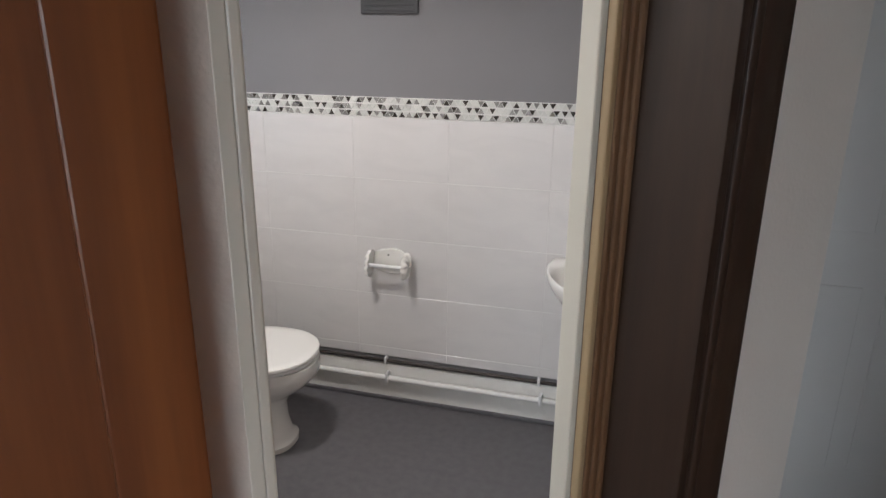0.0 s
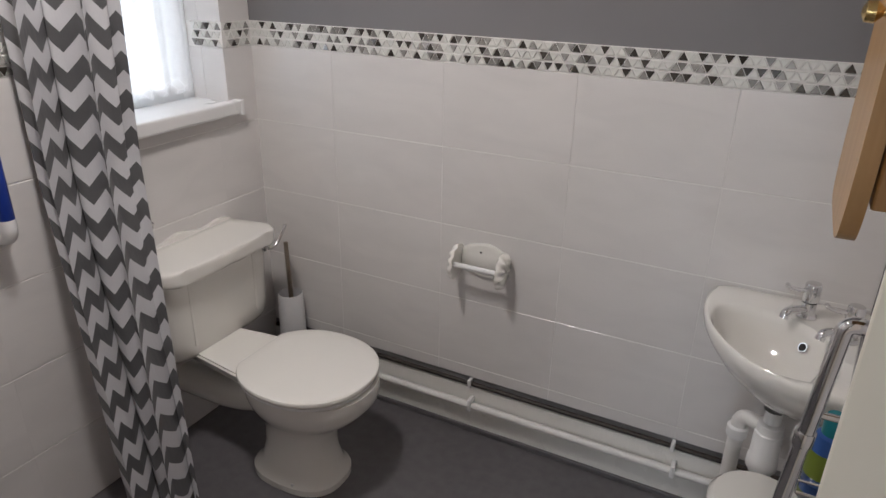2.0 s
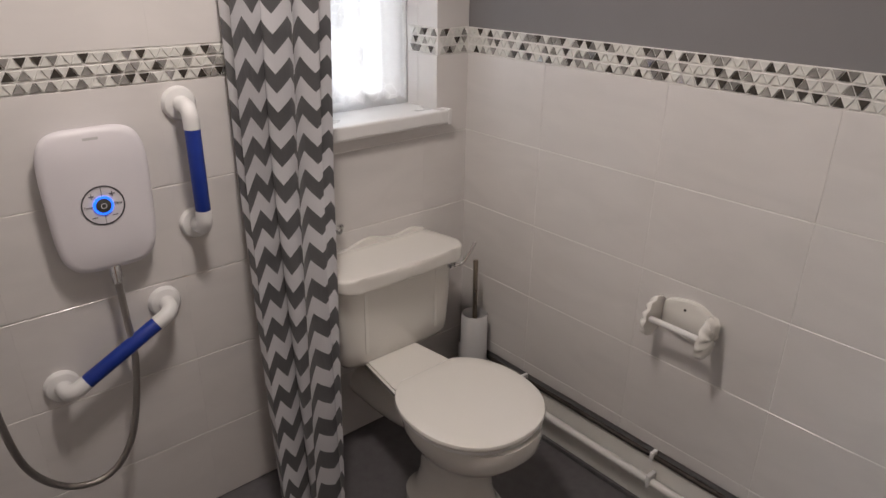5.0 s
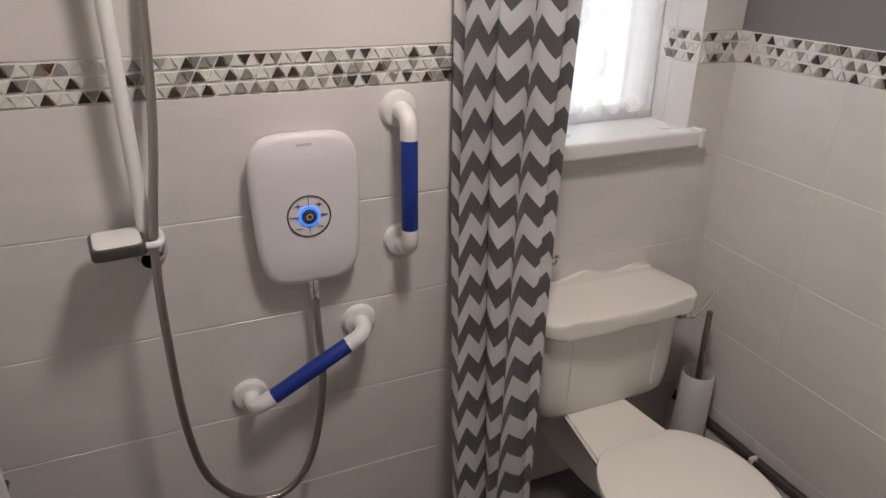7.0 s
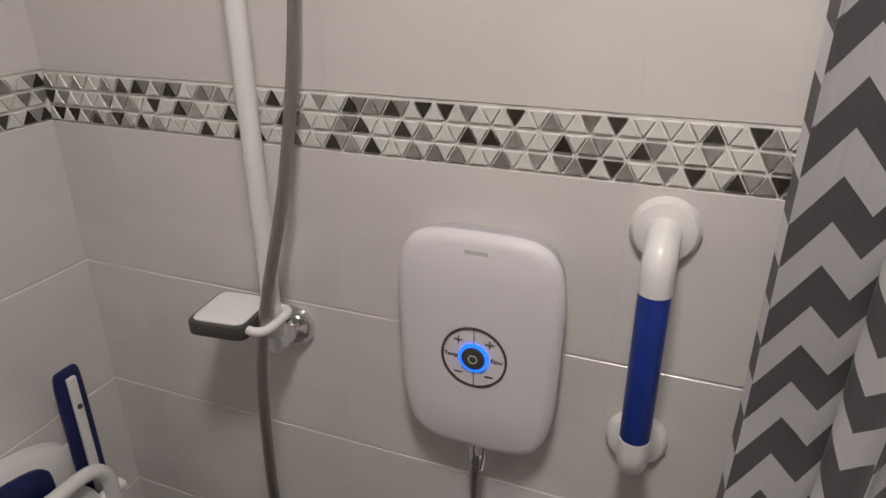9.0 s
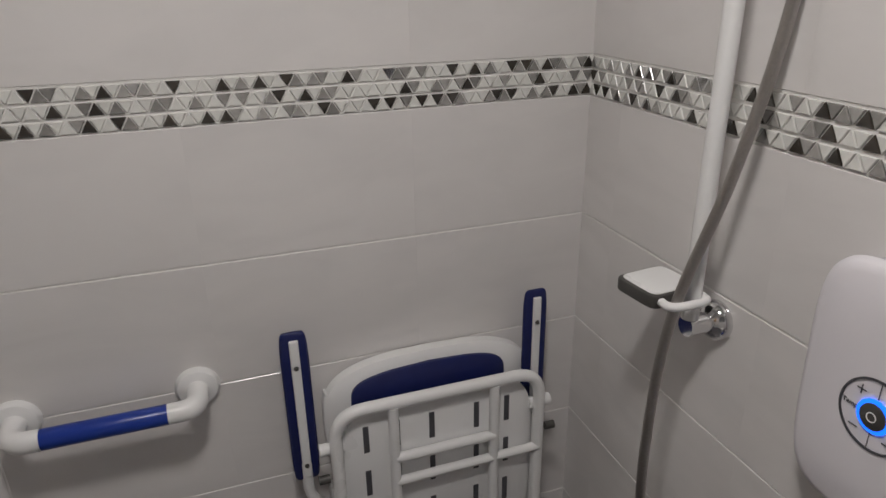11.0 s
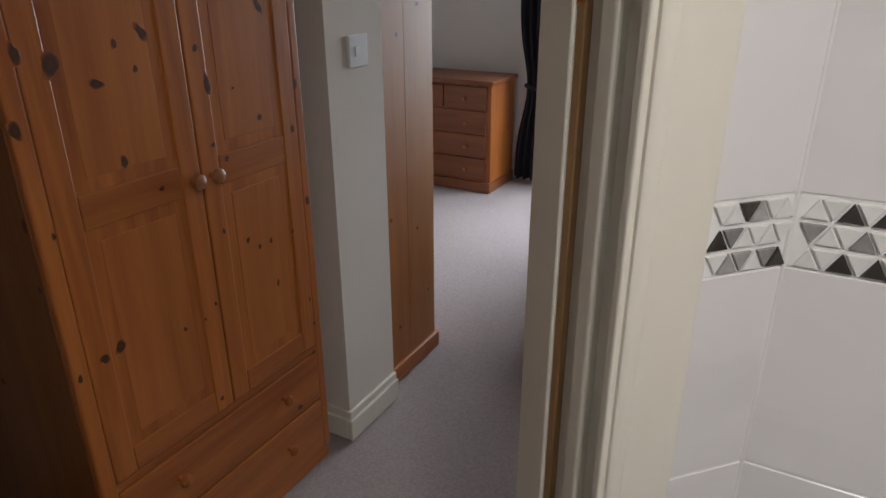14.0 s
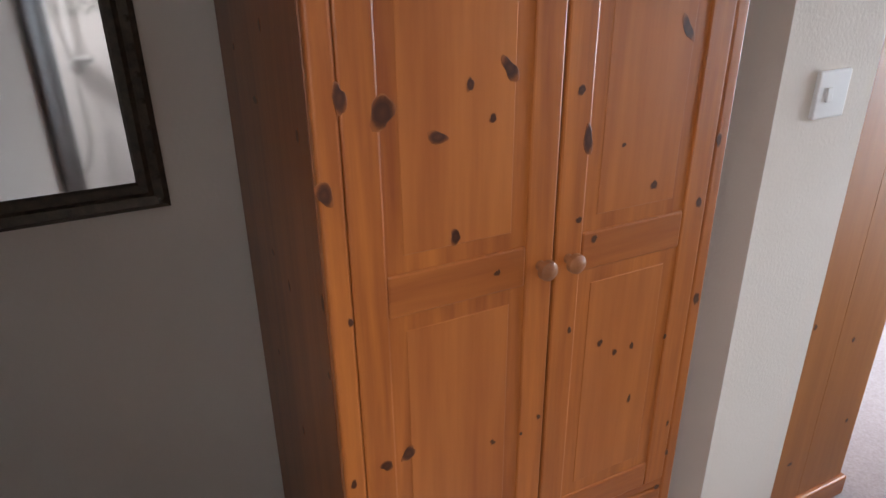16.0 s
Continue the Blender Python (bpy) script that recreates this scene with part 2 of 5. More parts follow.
CHIP_SILVER = mat("silver_mirror_chip", (0.62, 0.62, 0.62), 0.08, 1.0, scale=60, vary=0.15)
GREYPAINT = mat("mid_grey_wall_paint", (0.205, 0.20, 0.21), 0.75, tint=(0.19, 0.185, 0.195), scale=3, bump=0.15, bscale=160)
VINYL = mat("dark_grey_vinyl", (0.125, 0.12, 0.127), 0.40, tint=(0.100, 0.095, 0.102), scale=30, amount=0.8, bump=0.15, bscale=220)
CREAM = mat("cream_wall_paint", (0.75, 0.69, 0.62), 0.8, tint=(0.69, 0.63, 0.56), scale=2.5, bump=0.35, bscale=120)
WHITEWALL = mat("white_wall_paint", (0.74, 0.71, 0.68), 0.8, tint=(0.70, 0.67, 0.63), scale=2.5, bump=0.2, bscale=120)
CEILING = mat("white_ceiling_paint", (0.74, 0.73, 0.71), 0.85, scale=2, bump=0.2, bscale=120)
GLOSS = mat("cream_gloss_paint", (0.75, 0.72, 0.63), 0.3, tint=(0.68, 0.635, 0.53), scale=5, amount=0.6, bump=0.1, bscale=30, stretch=(1, 1, 0.15))
WHITEGLOSS = mat("white_gloss_paint", (0.78, 0.77, 0.74), 0.28, tint=(0.70, 0.69, 0.66), scale=6, amount=0.5)
CERAMIC = mat("white_sanitary_ceramic", (0.80, 0.785, 0.745), 0.08, tint=(0.77, 0.755, 0.72), scale=2, coat=0.5)
SEALANT = mat("white_sealant", (0.70, 0.68, 0.67), 0.5, tint=(0.64, 0.62, 0.61), scale=9)
PLASTIC = mat("white_plastic", (0.80, 0.80, 0.80), 0.28, scale=3, amount=0.3)
SHOWERSIDE = mat("lilac_grey_casing", (0.50, 0.485, 0.53), 0.4, scale=2, amount=0.3)
SHOWERWHITE = mat("white_shower_casing", (0.76, 0.74, 0.78), 0.4, scale=2, amount=0.3, bump=0.05, bscale=200)
BLUE = mat("dark_blue_plastic", (0.008, 0.014, 0.095), 0.42, tint=(0.005, 0.009, 0.07), scale=30)
GRIPBLUE = mat("bright_blue_plastic", (0.010, 0.040, 0.30), 0.30, tint=(0.007, 0.028, 0.22), scale=30)
GREYPLASTIC = mat("grey_plastic", (0.065, 0.062, 0.058), 0.4, scale=20)
SILVERGREY = mat("grey_satin_plastic", (0.60, 0.60, 0.61), 0.35, scale=12)
CHROME = mat("chrome", (0.75, 0.75, 0.76), 0.08, 1.0, scale=20, amount=0.2)
HOSE = mat("steel_hose", (0.42, 0.40, 0.38), 0.3, 1.0, scale=300, amount=0.8, bump=0.5, bscale=400)
BRONZE = mat("dull_bronze", (0.36, 0.31, 0.25), 0.28, 1.0, scale=30)
BRASS = mat("brass", (0.75, 0.55, 0.24), 0.25, 1.0, scale=30)
COPPER = mat("tarnished_copper_pipe", (0.045, 0.034, 0.028), 0.5, 0.2, tint=(0.025, 0.02, 0.018), scale=25, amount=0.9)
PIPEWHITE = mat("white_painted_pipe", (0.76, 0.75, 0.73), 0.35, tint=(0.66, 0.65, 0.63), scale=14, amount=0.6)
BLACK = mat("black_hole", (0.01, 0.01, 0.01), 0.6)
INK = mat("dark_print", (0.07, 0.07, 0.08), 0.5)
UPVC = mat("white_upvc", (0.82, 0.83, 0.84), 0.3, scale=4)
PINE_V = pine("honey_pine_upright", (0.50, 0.166, 0.031), (0.26, 0.068, 0.013), "Z")
PINE_P = pine("honey_pine_panel", (0.50, 0.173, 0.037), (0.31, 0.086, 0.017), "Z", 6.0, seed=3.1)
PINE_H = pine("honey_pine_rail", (0.46, 0.151, 0.029), (0.26, 0.068, 0.013), "Y", seed=1.3)
PINE_X = pine("honey_pine_drawer", (0.30, 0.094, 0.028), (0.17, 0.048, 0.013), "X", seed=5.3)
# honey pine at about half brightness: shade put into the colour
PINE_SHADED = pine("shaded_pine_side", (0.27, 0.088, 0.022), (0.15, 0.043, 0.010), "Z", 7.0, seed=7.7)
PINE_PANEL = pine("varnished_pine_boards", (0.42, 0.165, 0.038), (0.31, 0.105, 0.022), "Z", 6.0, rough=0.5, seed=6.1)
PINE_PALE = pine("pale_pine", (0.46, 0.285, 0.125), (0.34, 0.19, 0.07), "Z", 12.0, seed=2.2)
PINE_TAN = pine("pale_stained_pine", (0.44, 0.33, 0.19), (0.34, 0.23, 0.12), "Z", 12.0, seed=3.7)
PINE_EDGE = pine("stained_pine_frame", (0.21, 0.115, 0.056), (0.11, 0.056, 0.026), "Z", 16.0, seed=4.4)
PINE_KNOB = pine("turned_pine_knob", (0.36, 0.15, 0.06), (0.22, 0.08, 0.03), "X", 20.0)
# stained pine taken down to near black, standing in for landing shade
PINE_UNLIT = pine("unlit_stained_pine", (0.045, 0.024, 0.014), (0.024, 0.013, 0.008), "Z", 9.0, seed=9.1)
KNOT = pine_knot("dark_pine_knot", (0, 1, 1))
KNOT_SIDE = pine_knot("dark_side_knot", (1, 0, 1))
CARPET = mat("mauve_grey_carpet", (0.42, 0.36, 0.355), 1.0, tint=(0.25, 0.212, 0.212), scale=120, amount=0.5, bump=1.0, bscale=420, spec=0.05)
NAVY = mat("dark_navy_cloth", (0.015, 0.014, 0.022), 0.9, tint=(0.03, 0.028, 0.04), scale=12)
BLACKMETAL = mat("black_painted_metal", (0.012, 0.012, 0.014), 0.35)
SHEET = mat("pale_patterned_cotton", (0.62, 0.52, 0.42), 0.9, tint=(0.42, 0.30, 0.22), scale=25, amount=0.8)
FRAMEDARK = mat("dark_gilt_frame", (0.05, 0.038, 0.028), 0.35, 0.3, tint=(0.11, 0.085, 0.055), scale=50, amount=0.7, bump=0.6, bscale=90)
MIRROR = mat("mirror_glass", (0.72, 0.73, 0.73), 0.01, 1.0, amount=0.0)
VENT = mat("dark_vent_plastic", (0.06, 0.06, 0.065), 0.5)
CURTAIN = chevron("zigzag_print_cloth")
LACE = lace("white_net_lace")
SKYGLOW = glow("bright_daylight", (0.84, 0.93, 1.0), 0.68)
ROOMGLOW = glow("bright_garden_light", (0.93, 0.97, 1.0), 1.6)
LAMPGLOW = glow("lit_opal_diffuser", (1.0, 0.92, 0.82), 3.0)
BLUEGLOW = glow("blue_light_ring", (0.012, 0.14, 1.0), 1.7)
GLASS = glass("clear_window_glass")


# ---- makers ----
def finish(bm, smooth):
    if smooth:
        for f in bm.faces:
            f.smooth = True


def part(name, bm, material, parent=None, label="", smooth=False, sharp=None):
    """Links a bmesh as one mesh object under a thing or a part."""
    me = bpy.data.meshes.new(name)
    bmesh.ops.recalc_face_normals(bm, faces=bm.faces)
    finish(bm, smooth)
    bm.to_mesh(me)
    bm.free()
    if smooth:
        me.set_sharp_from_angle(angle=radians(sharp or 40))
    me.materials.append(material)
    ob = new(name, me)
    if parent is not None:
        ob.parent = parent
    if label:
        tagged(ob, label)
    return ob


def thing(name, label, category, group="", kind="", at=(0, 0, 0)):
    ob = new(name)
    ob.empty_display_size = 0.05
    ob.location = at
    return tagged(ob, label, category, group, kind)


def box(x0, y0, z0, x1, y1, z1, bevel=0.0, seg=2, bm=None):
    bm = bm or bmesh.new()
    m = Matrix.LocRotScale(((x0 + x1) / 2, (y0 + y1) / 2, (z0 + z1) / 2), None, (abs(x1 - x0), abs(y1 - y0), abs(z1 - z0)))
    vs = bmesh.ops.create_cube(bm, size=1.0, matrix=m)["verts"]
    if bevel:
        es = list({e for v in vs for e in v.link_edges})
        bmesh.ops.bevel(bm, geom=es, offset=bevel, segments=seg, profile=0.5, affect="EDGES")
    return bm


def turned(bm, m):
    bmesh.ops.transform(bm, matrix=m, verts=bm.verts)
    return bm


def lathe(profile, steps=24, bm=None):
    """Turns (radius, height) points about z."""
    bm = bm or bmesh.new()
    rings = []
    for r, z in profile:
        rings.append([bm.verts.new((max(r, 1e-4) * math.cos(2 * math.pi * i / steps), max(r, 1e-4) * math.sin(2 * math.pi * i / steps), z)) for i in range(steps)])
    for a, b in zip(rings, rings[1:]):
        for i in range(steps):
            bm.faces.new((a[i], a[(i + 1) % steps], b[(i + 1) % steps], b[i]))
    bm.faces.new(rings[0][::-1])
    bm.faces.new(rings[-1])
    return bm


def smoothed(points, per=8):
    """A Catmull-Rom curve through the points."""
    p = [Vector(q) for q in points]
    p = [2 * p[0] - p[1]] + p + [2 * p[-1] - p[-2]]
    out = []
    for i in range(1, len(p) - 2):
        for k in range(per):
            t = k / per
            out.append(0.5 * (2 * p[i] + (p[i + 1] - p[i - 1]) * t + (2 * p[i - 1] - 5 * p[i] + 4 * p[i + 1] - p[i + 2]) * t * t + (3 * p[i] - p[i - 1] - 3 * p[i + 1] + p[i + 2]) * t ** 3))
    return out + [p[-2]]


def tube(points, radius, steps=14, bm=None):
    """A round bar along the points."""
    bm = bm or bmesh.new()
    p = [Vector(q) for q in points]
    ref = Vector((0.31, 0.17, 0.93)).normalized()
    rings = []
    for i, q in enumerate(p):
        d = (p[min(i + 1, len(p) - 1)] - p[max(i - 1, 0)]).normalized()
        u = (ref - d * ref.dot(d)).normalized()
        ref = u
        v = d.cross(u)
        rings.append([bm.verts.new(q + radius * (math.cos(2 * math.pi * k / steps) * u + math.sin(2 * math.pi * k / steps) * v)) for k in range(steps)])
    for a, b in zip(rings, rings[1:]):
        for i in range(steps):
            bm.faces.new((a[i], a[(i + 1) % steps], b[(i + 1) % steps], b[i]))
    bm.faces.new(rings[0][::-1])
    bm.faces.new(rings[-1])
    return bm


def bend(points, r, n=6):
    """Rounds the corners of a run of points."""
    p = [Vector(q) for q in points]
    out = [p[0]]
    for a, b, c in zip(p, p[1:], p[2:]):
        u, v = (a - b).normalized(), (c - b).normalized()
        s, e = b + u * r, b + v * r
        for k in range(n + 1):
            t = k / n
            out.append((1 - t) ** 2 * s + 2 * t * (1 - t) * b + t * t * e)
    return out + [p[-1]]


def loft(rings, close=True):
    """Skins rings of equal length."""
    bm = bmesh.new()
    rows = [[bm.verts.new(q) for q in r] for r in rings]
    n = len(rows[0])
    for a, b in zip(rows, rows[1:]):
        for i in range(n):
            bm.faces.new((a[i], a[(i + 1) % n], b[(i + 1) % n], b[i]))
    if close:
        bm.faces.new(rows[0][::-1])
        bm.faces.new(rows[-1])
    return bm


def oval(cx, cy, z, rx, ry, power=2.0, n=48):
    out = []
    for i in range(n):
        a = 2 * math.pi * i / n
        c, s = math.cos(a), math.sin(a)
        out.append(Vector((cx + rx * math.copysign(abs(c) ** (2 / power), c), cy + ry * math.copysign(abs(s) ** (2 / power), s), z)))
    return out


def slab(outline, z0, z1, round_off=0.006):
    """A flat slab with rounded rims from a plan outline."""
    c = sum((Vector(q) for q in outline), Vector()) / len(outline)
    def ring(z, inset):
        return [Vector((q[0], q[1], z)) - (Vector((q[0] - c.x, q[1] - c.y, 0))).normalized() * inset for q in outline]
    r = round_off
    return loft([ring(z0, r), ring(z0 + r * 0.3, r * 0.3), ring(z0 + r, 0), ring(z1 - r, 0), ring(z1 - r * 0.3, r * 0.3), ring(z1, r * 1.2)] + [[Vector((c.x + (q[0] - c.x) * k, c.y + (q[1] - c.y) * k, z1 + 0.0012 * (1 - k * k))) for q in outline] for k in (0.8, 0.55, 0.3, 0.1)])


def door_frame_pose():
    """Axes of the slanted door wall: x along it, y out to the landing, z up."""
    m = Matrix.Identity(4)
    for i in range(3):
        m[i][0], m[i][1], m[i][2], m[i][3] = ALONG[i], OUT[i], (0, 0, 1)[i], CORNER[i]
    return m


SLANT = door_frame_pose()


def structure(name, bm, material, label, category="wall"):
    return tagged(part(name, bm, material), label, category, kind="structure")


# ---- large structure: bathroom shell ----
structure("floor", box(-2.0, 0.30, -0.10, 0.45, 2.6, 0.0), VINYL, "dark grey vinyl sheet floor of the shower room", "floor")
structure("ceiling", box(-1.9, -4.0, CEIL, 3.4, 2.7, CEIL + 0.1), CEILING, "plain white painted ceiling", "ceiling")
wall_north = structure("wall_north", box(W - 0.30, N, 0, E + 0.10, N + 0.15, CEIL), GREYPAINT, "grey painted wall, tiled in white below the mosaic border")
bm = box(W - 0.30, S - 0.12, 0, W, 1.66, CEIL)
box(W - 0.30, 2.25, 0, W, N, CEIL, bm=bm)
box(W - 0.30, 1.66, 0, W, 2.25, 1.035, bm=bm)
box(W - 0.30, 1.66, 1.95, W, 2.25, CEIL, bm=bm)
wall_west = structure("wall_west", bm, GROUT, "white tiled outer wall with a window opening")
wall_south = structure("wall_south", box(W, S - 0.12, 0, CORNER.x + 0.05, S, CEIL), GROUT, "white tiled wall behind the folding shower seat")
wall_east = structure("wall_east", box(E, 1.30, 0, E + 0.10, N, CEIL), WHITEWALL, "white tiled wall behind the wash basin")
bm = box(-0.02, 0, 0, DOOR0 - 0.045, THIN, CEIL)
box(DOOR1 + REBATE + 0.020, 0, 0, 1.17, THICK, CEIL, bm=bm)
box(DOOR0 - 0.045, 0, DOORH + 0.012, DOOR1 + REBATE + 0.020, THICK, CEIL, bm=bm)
wall_slanted = structure("wall_door", turned(bm, SLANT), CREAM, "slanted cream wall that holds the shower room doorway")

# landing and bedroom shell
structure("landing_floor", box(-2.0, -4.0, -0.10, 3.4, 0.30, -0.004), CARPET, "mauve grey fitted carpet", "floor")
bm = bmesh.new()
vs = [bm.verts.new(q) for q in ((-0.45, 0.30, 0.004), (3.4, 0.30, 0.004), (3.4, 2.6, 0.004), (E + 0.05, 2.6, 0.004), (E + 0.05, 1.24, 0.004), (-0.36, 0.47, 0.004), (-0.45, 0.38, 0.004))]
f = bm.faces.new(vs)
bmesh.ops.extrude_face_region(bm, geom=[f])
structure("doorway_floor", bm, CARPET, "mauve grey carpet running up to the shower room door", "floor")
structure("wall_landing_east", box(1.47, -0.70, 0, 1.57, 2.6, CEIL), CREAM, "cream wall behind the pine wardrobe")
structure("wall_landing_north", box(E + 0.10, 2.05, 0, 1.47, 2.15, CEIL), WHITEWALL, "shaded pale wall at the end of the landing")
wall_stub = structure("wall_stub", box(0.80, -0.634, 0, 1.47, -0.352, CEIL), CREAM, "narrow cream wall end with a light switch")
structure("wall_bedroom_north", box(-1.9, S - 0.24, 0, CORNER.x - 0.02, S - 0.122, CEIL), WHITEWALL, "pale bedroom wall behind the shower room")
structure("wall_bedroom_west", box(-1.9, -4.0, 0, -1.8, S - 0.24, CEIL), WHITEWALL, "pale bedroom wall")
structure("wall_bedroom_east", box(3.3, -4.0, 0, 3.4, 2.6, CEIL), WHITEWALL, "pale bedroom wall")
structure("wall_bedroom_inner", box(1.40, -1.05, 0, 3.3, -0.95, CEIL), WHITEWALL, "pale wall beside the pine panel")
bm = box(-1.8, -3.72, 0, -0.55, -3.58, CEIL)
box(1.15, -3.72, 0, 3.3, -3.58, CEIL, bm=bm)
box(-0.55, -3.72, 0, 1.15, -3.58, 0.35, bm=bm)
box(-0.55, -3.72, 2.1, 1.15, -3.58, CEIL, bm=bm)
structure("wall_bedroom_south", bm, WHITEWALL, "pale bedroom wall with a wide bright window")

# skirtings
bm = box(0.778, -0.634, 0.004, 0.80, -0.330, 0.085, 0.004)
box(0.786, -0.634, 0.085, 0.80, -0.338, 0.115, 0.005, bm=bm)
box(0.80, -0.352, 0.004, 1.46, -0.330, 0.085, 0.004, bm=bm)
box(0.80, -0.352, 0.085, 1.46, -0.338, 0.115, 0.004, bm=bm)
structure("baseboard", bm, GLOSS, "cream gloss moulded skirting round the wall end", "skirting")
structure("trim_corner", tube([(CORNER.x - 0.001, CORNER.y + 0.004, 0.002), (CORNER.x - 0.001, CORNER.y + 0.004, B0), (CORNER.x - 0.001, CORNER.y + 0.004, CEIL)], 0.0040, 10), SEALANT, "white sealant bead in the tiled corner", "sealant")
bm = box(1.45, 0.55, 0.004, 1.47, 2.05, 0.11, 0.004)
structure("baseboard_east", bm, GLOSS, "cream gloss skirting board", "skirting")

# door lining, stops and architraves
door_1 = thing("door_1", "cream painted doorway lining with stops and moulded architraves", "doorway", kind="structure")


def slanted(name, bm, material, parent, label="", smooth=False):
    return part(name, turned(bm, SLANT), material, parent, label, smooth)


slanted("lining", box(DOOR0 - 0.045, -0.001, 0, DOOR0 - 0.029, THIN + 0.002, DOORH, 0.001), GLOSS, door_1)
slanted("jamb", box(DOOR0 - 0.029, -0.002, 0, DOOR0 - 0.003, 0.013, DOORH, 0.003), GLOSS, door_1)
slanted("rebate_face", box(DOOR0 - 0.029, 0.0135, 0, DOOR0 - 0.021, 0.0555, DOORH, 0.001), GLOSS, door_1)
slanted("stop", box(DOOR0 - 0.029, 0.056, 0, DOOR0 - 0.009, 0.087, DOORH, 0.005, 3), GLOSS, door_1)
slanted("bare_edge", box(DOOR0 - 0.029, 0.133, 0, DOOR0 - 0.019, 0.1495, DOORH, 0.002), PINE_PALE, door_1, "bare wood strip in the rebate")
slanted("planted_stop", box(DOOR0 - 0.029, 0.150, 0, DOOR0 - 0.015, THIN + 0.002, DOORH, 0.003), GLOSS, door_1)
slanted("jamb", box(DOOR1, -0.002, 0, DOOR1 + REBATE, 0.045, DOORH, 0.003), GLOSS, door_1)
slanted("groove", box(DOOR1 + 0.012, 0.046, 0, DOOR1 + REBATE, 0.0525, DOORH, 0.001), PINE_EDGE, door_1, "dark groove in the jamb")
slanted("facing", box(DOOR1 + 0.006, 0.053, 0, DOOR1 + REBATE, 0.0745, DOORH, 0.003), PINE_TAN, door_1, "pale stained pine facing")
for k in range(3):
    slanted("bead", box(DOOR1 + 0.014 + 0.008 * k, 0.075 + 0.010 * k, 0, DOOR1 + REBATE, 0.0845 + 0.010 * k, DOORH, 0.003), PINE_EDGE, door_1)
# the lining's darkness is landing shade put into its colour
slanted("lining", box(DOOR1 + REBATE, -0.001, 0, DOOR1 + REBATE + 0.020, THICK + 0.002, DOORH, 0.002), PINE_UNLIT, door_1, "stained pine lining, its shade coloured in near black")
slanted("head", box(DOOR0 - 0.029, -0.002, DOORH, DOOR1 + REBATE, THICK + 0.002, DOORH + 0.03, 0.002), GLOSS, door_1)


def architrave(s0, s1, side, material, label):
    """An upright moulded strip; side -1 faces the shower room, 1 the landing."""
    y = 0.0 if side < 0 else THIN if s0 < 0.4 else THICK
    w = s1 - s0
    inner = s1 if s0 < 0.4 else s0
    sign = -1 if s0 < 0.4 else 1
    line = [(0.0, 0.0), (0.0, 0.007), (0.003, 0.010), (0.012, 0.011), (0.017, 0.0095), (0.021, 0.0115), (0.032, 0.0145), (0.044, 0.0165), (0.054, 0.0175), (w - 0.006, 0.018), (w - 0.001, 0.016), (w, 0.0)]
    bm = loft([[Vector((inner + sign * a, y + side * d, z)) for a, d in line] for z in (0.0, DOORH + 0.06)])
    return slanted("architrave", bm, material, door_1, label, True)


architrave(0.110, 0.185, -1, GLOSS, "cream gloss architrave")
architrave(DOOR1 + 0.01, DOOR1 + 0.085, -1, GLOSS, "cream gloss architrave")
# landing-side strip, shade coloured in like the lining
architrave(DOOR1 + REBATE + 0.02, DOOR1 + REBATE + 0.095, 1, PINE_UNLIT, "stained pine architrave, coloured near black for shade")
slanted("hinge_plate", box(DOOR0 - 0.019, 0.134, 1.50, DOOR0 - 0.0175, 0.149, 1.57, 0.0005), BRASS, door_1, "brass hinge leaf")

# door leaf folded back on the landing, its pine coloured darker for shade
door_leaf = thing("door_leaf", "stained pine panelled door standing open on the landing", "door")
hinge = CORNER + ALONG * 0.100 + OUT * (THIN + 0.006)
LEAF = Matrix.Translation(hinge) @ pose(0, 0, 0.012, 0, 0, 47 + 180 + 2) @ Matrix.Diagonal((1, -1, 1, 1))


def leaf(name, bm, material, label="", smooth=False):
    return part(name, turned(bm, LEAF), material, door_leaf, label, smooth)


for a, b in ((0, 0.085), (0.475, 0.56)):
    leaf("stile", box(a, -0.038, 0, b, 0, 1.95, 0.003), PINE_SHADED)
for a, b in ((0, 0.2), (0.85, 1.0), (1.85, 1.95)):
    leaf("rail", box(0.085, -0.038, a, 0.475, 0, b, 0.003), PINE_SHADED)
leaf("panel", box(0.08, -0.026, 0.19, 0.48, -0.012, 0.86), PINE_SHADED)
leaf("panel", box(0.08, -0.026, 0.99, 0.48, -0.012, 1.86), PINE_SHADED)
leaf("knob", turned(lathe([(0.012, 0), (0.010, 0.02), (0.026, 0.035), (0.024, 0.055), (0.010, 0.062)], 20), pose(0.515, -0.038, 0.95, 90, 0, 0)), BRASS, "brass door knob", True)

# pale door at the end of the landing
far_door = thing("landing_door", "pale panelled door with a dark knob at the end of the landing", "door")
part("leaf", box(0.60, 2.018, 0.012, 1.32, 2.048, 1.98, 0.003), WHITEWALL, far_door)
for x0, x1 in ((0.70, 0.93), (0.99, 1.22)):
    for z0, z1 in ((0.22, 0.85), (1.02, 1.86)):
        part("panel", box(x0, 2.012, z0, x1, 2.020, z1, 0.004), WHITEWALL, far_door)
part("knob", turned(lathe([(0.012, 0), (0.010, 0.02), (0.027, 0.035), (0.025, 0.055), (0.010, 0.062)], 20), pose(0.672, 2.018, 0.94, 90, 0, 0)), BLACKMETAL, far_door, "dark round knob", True)

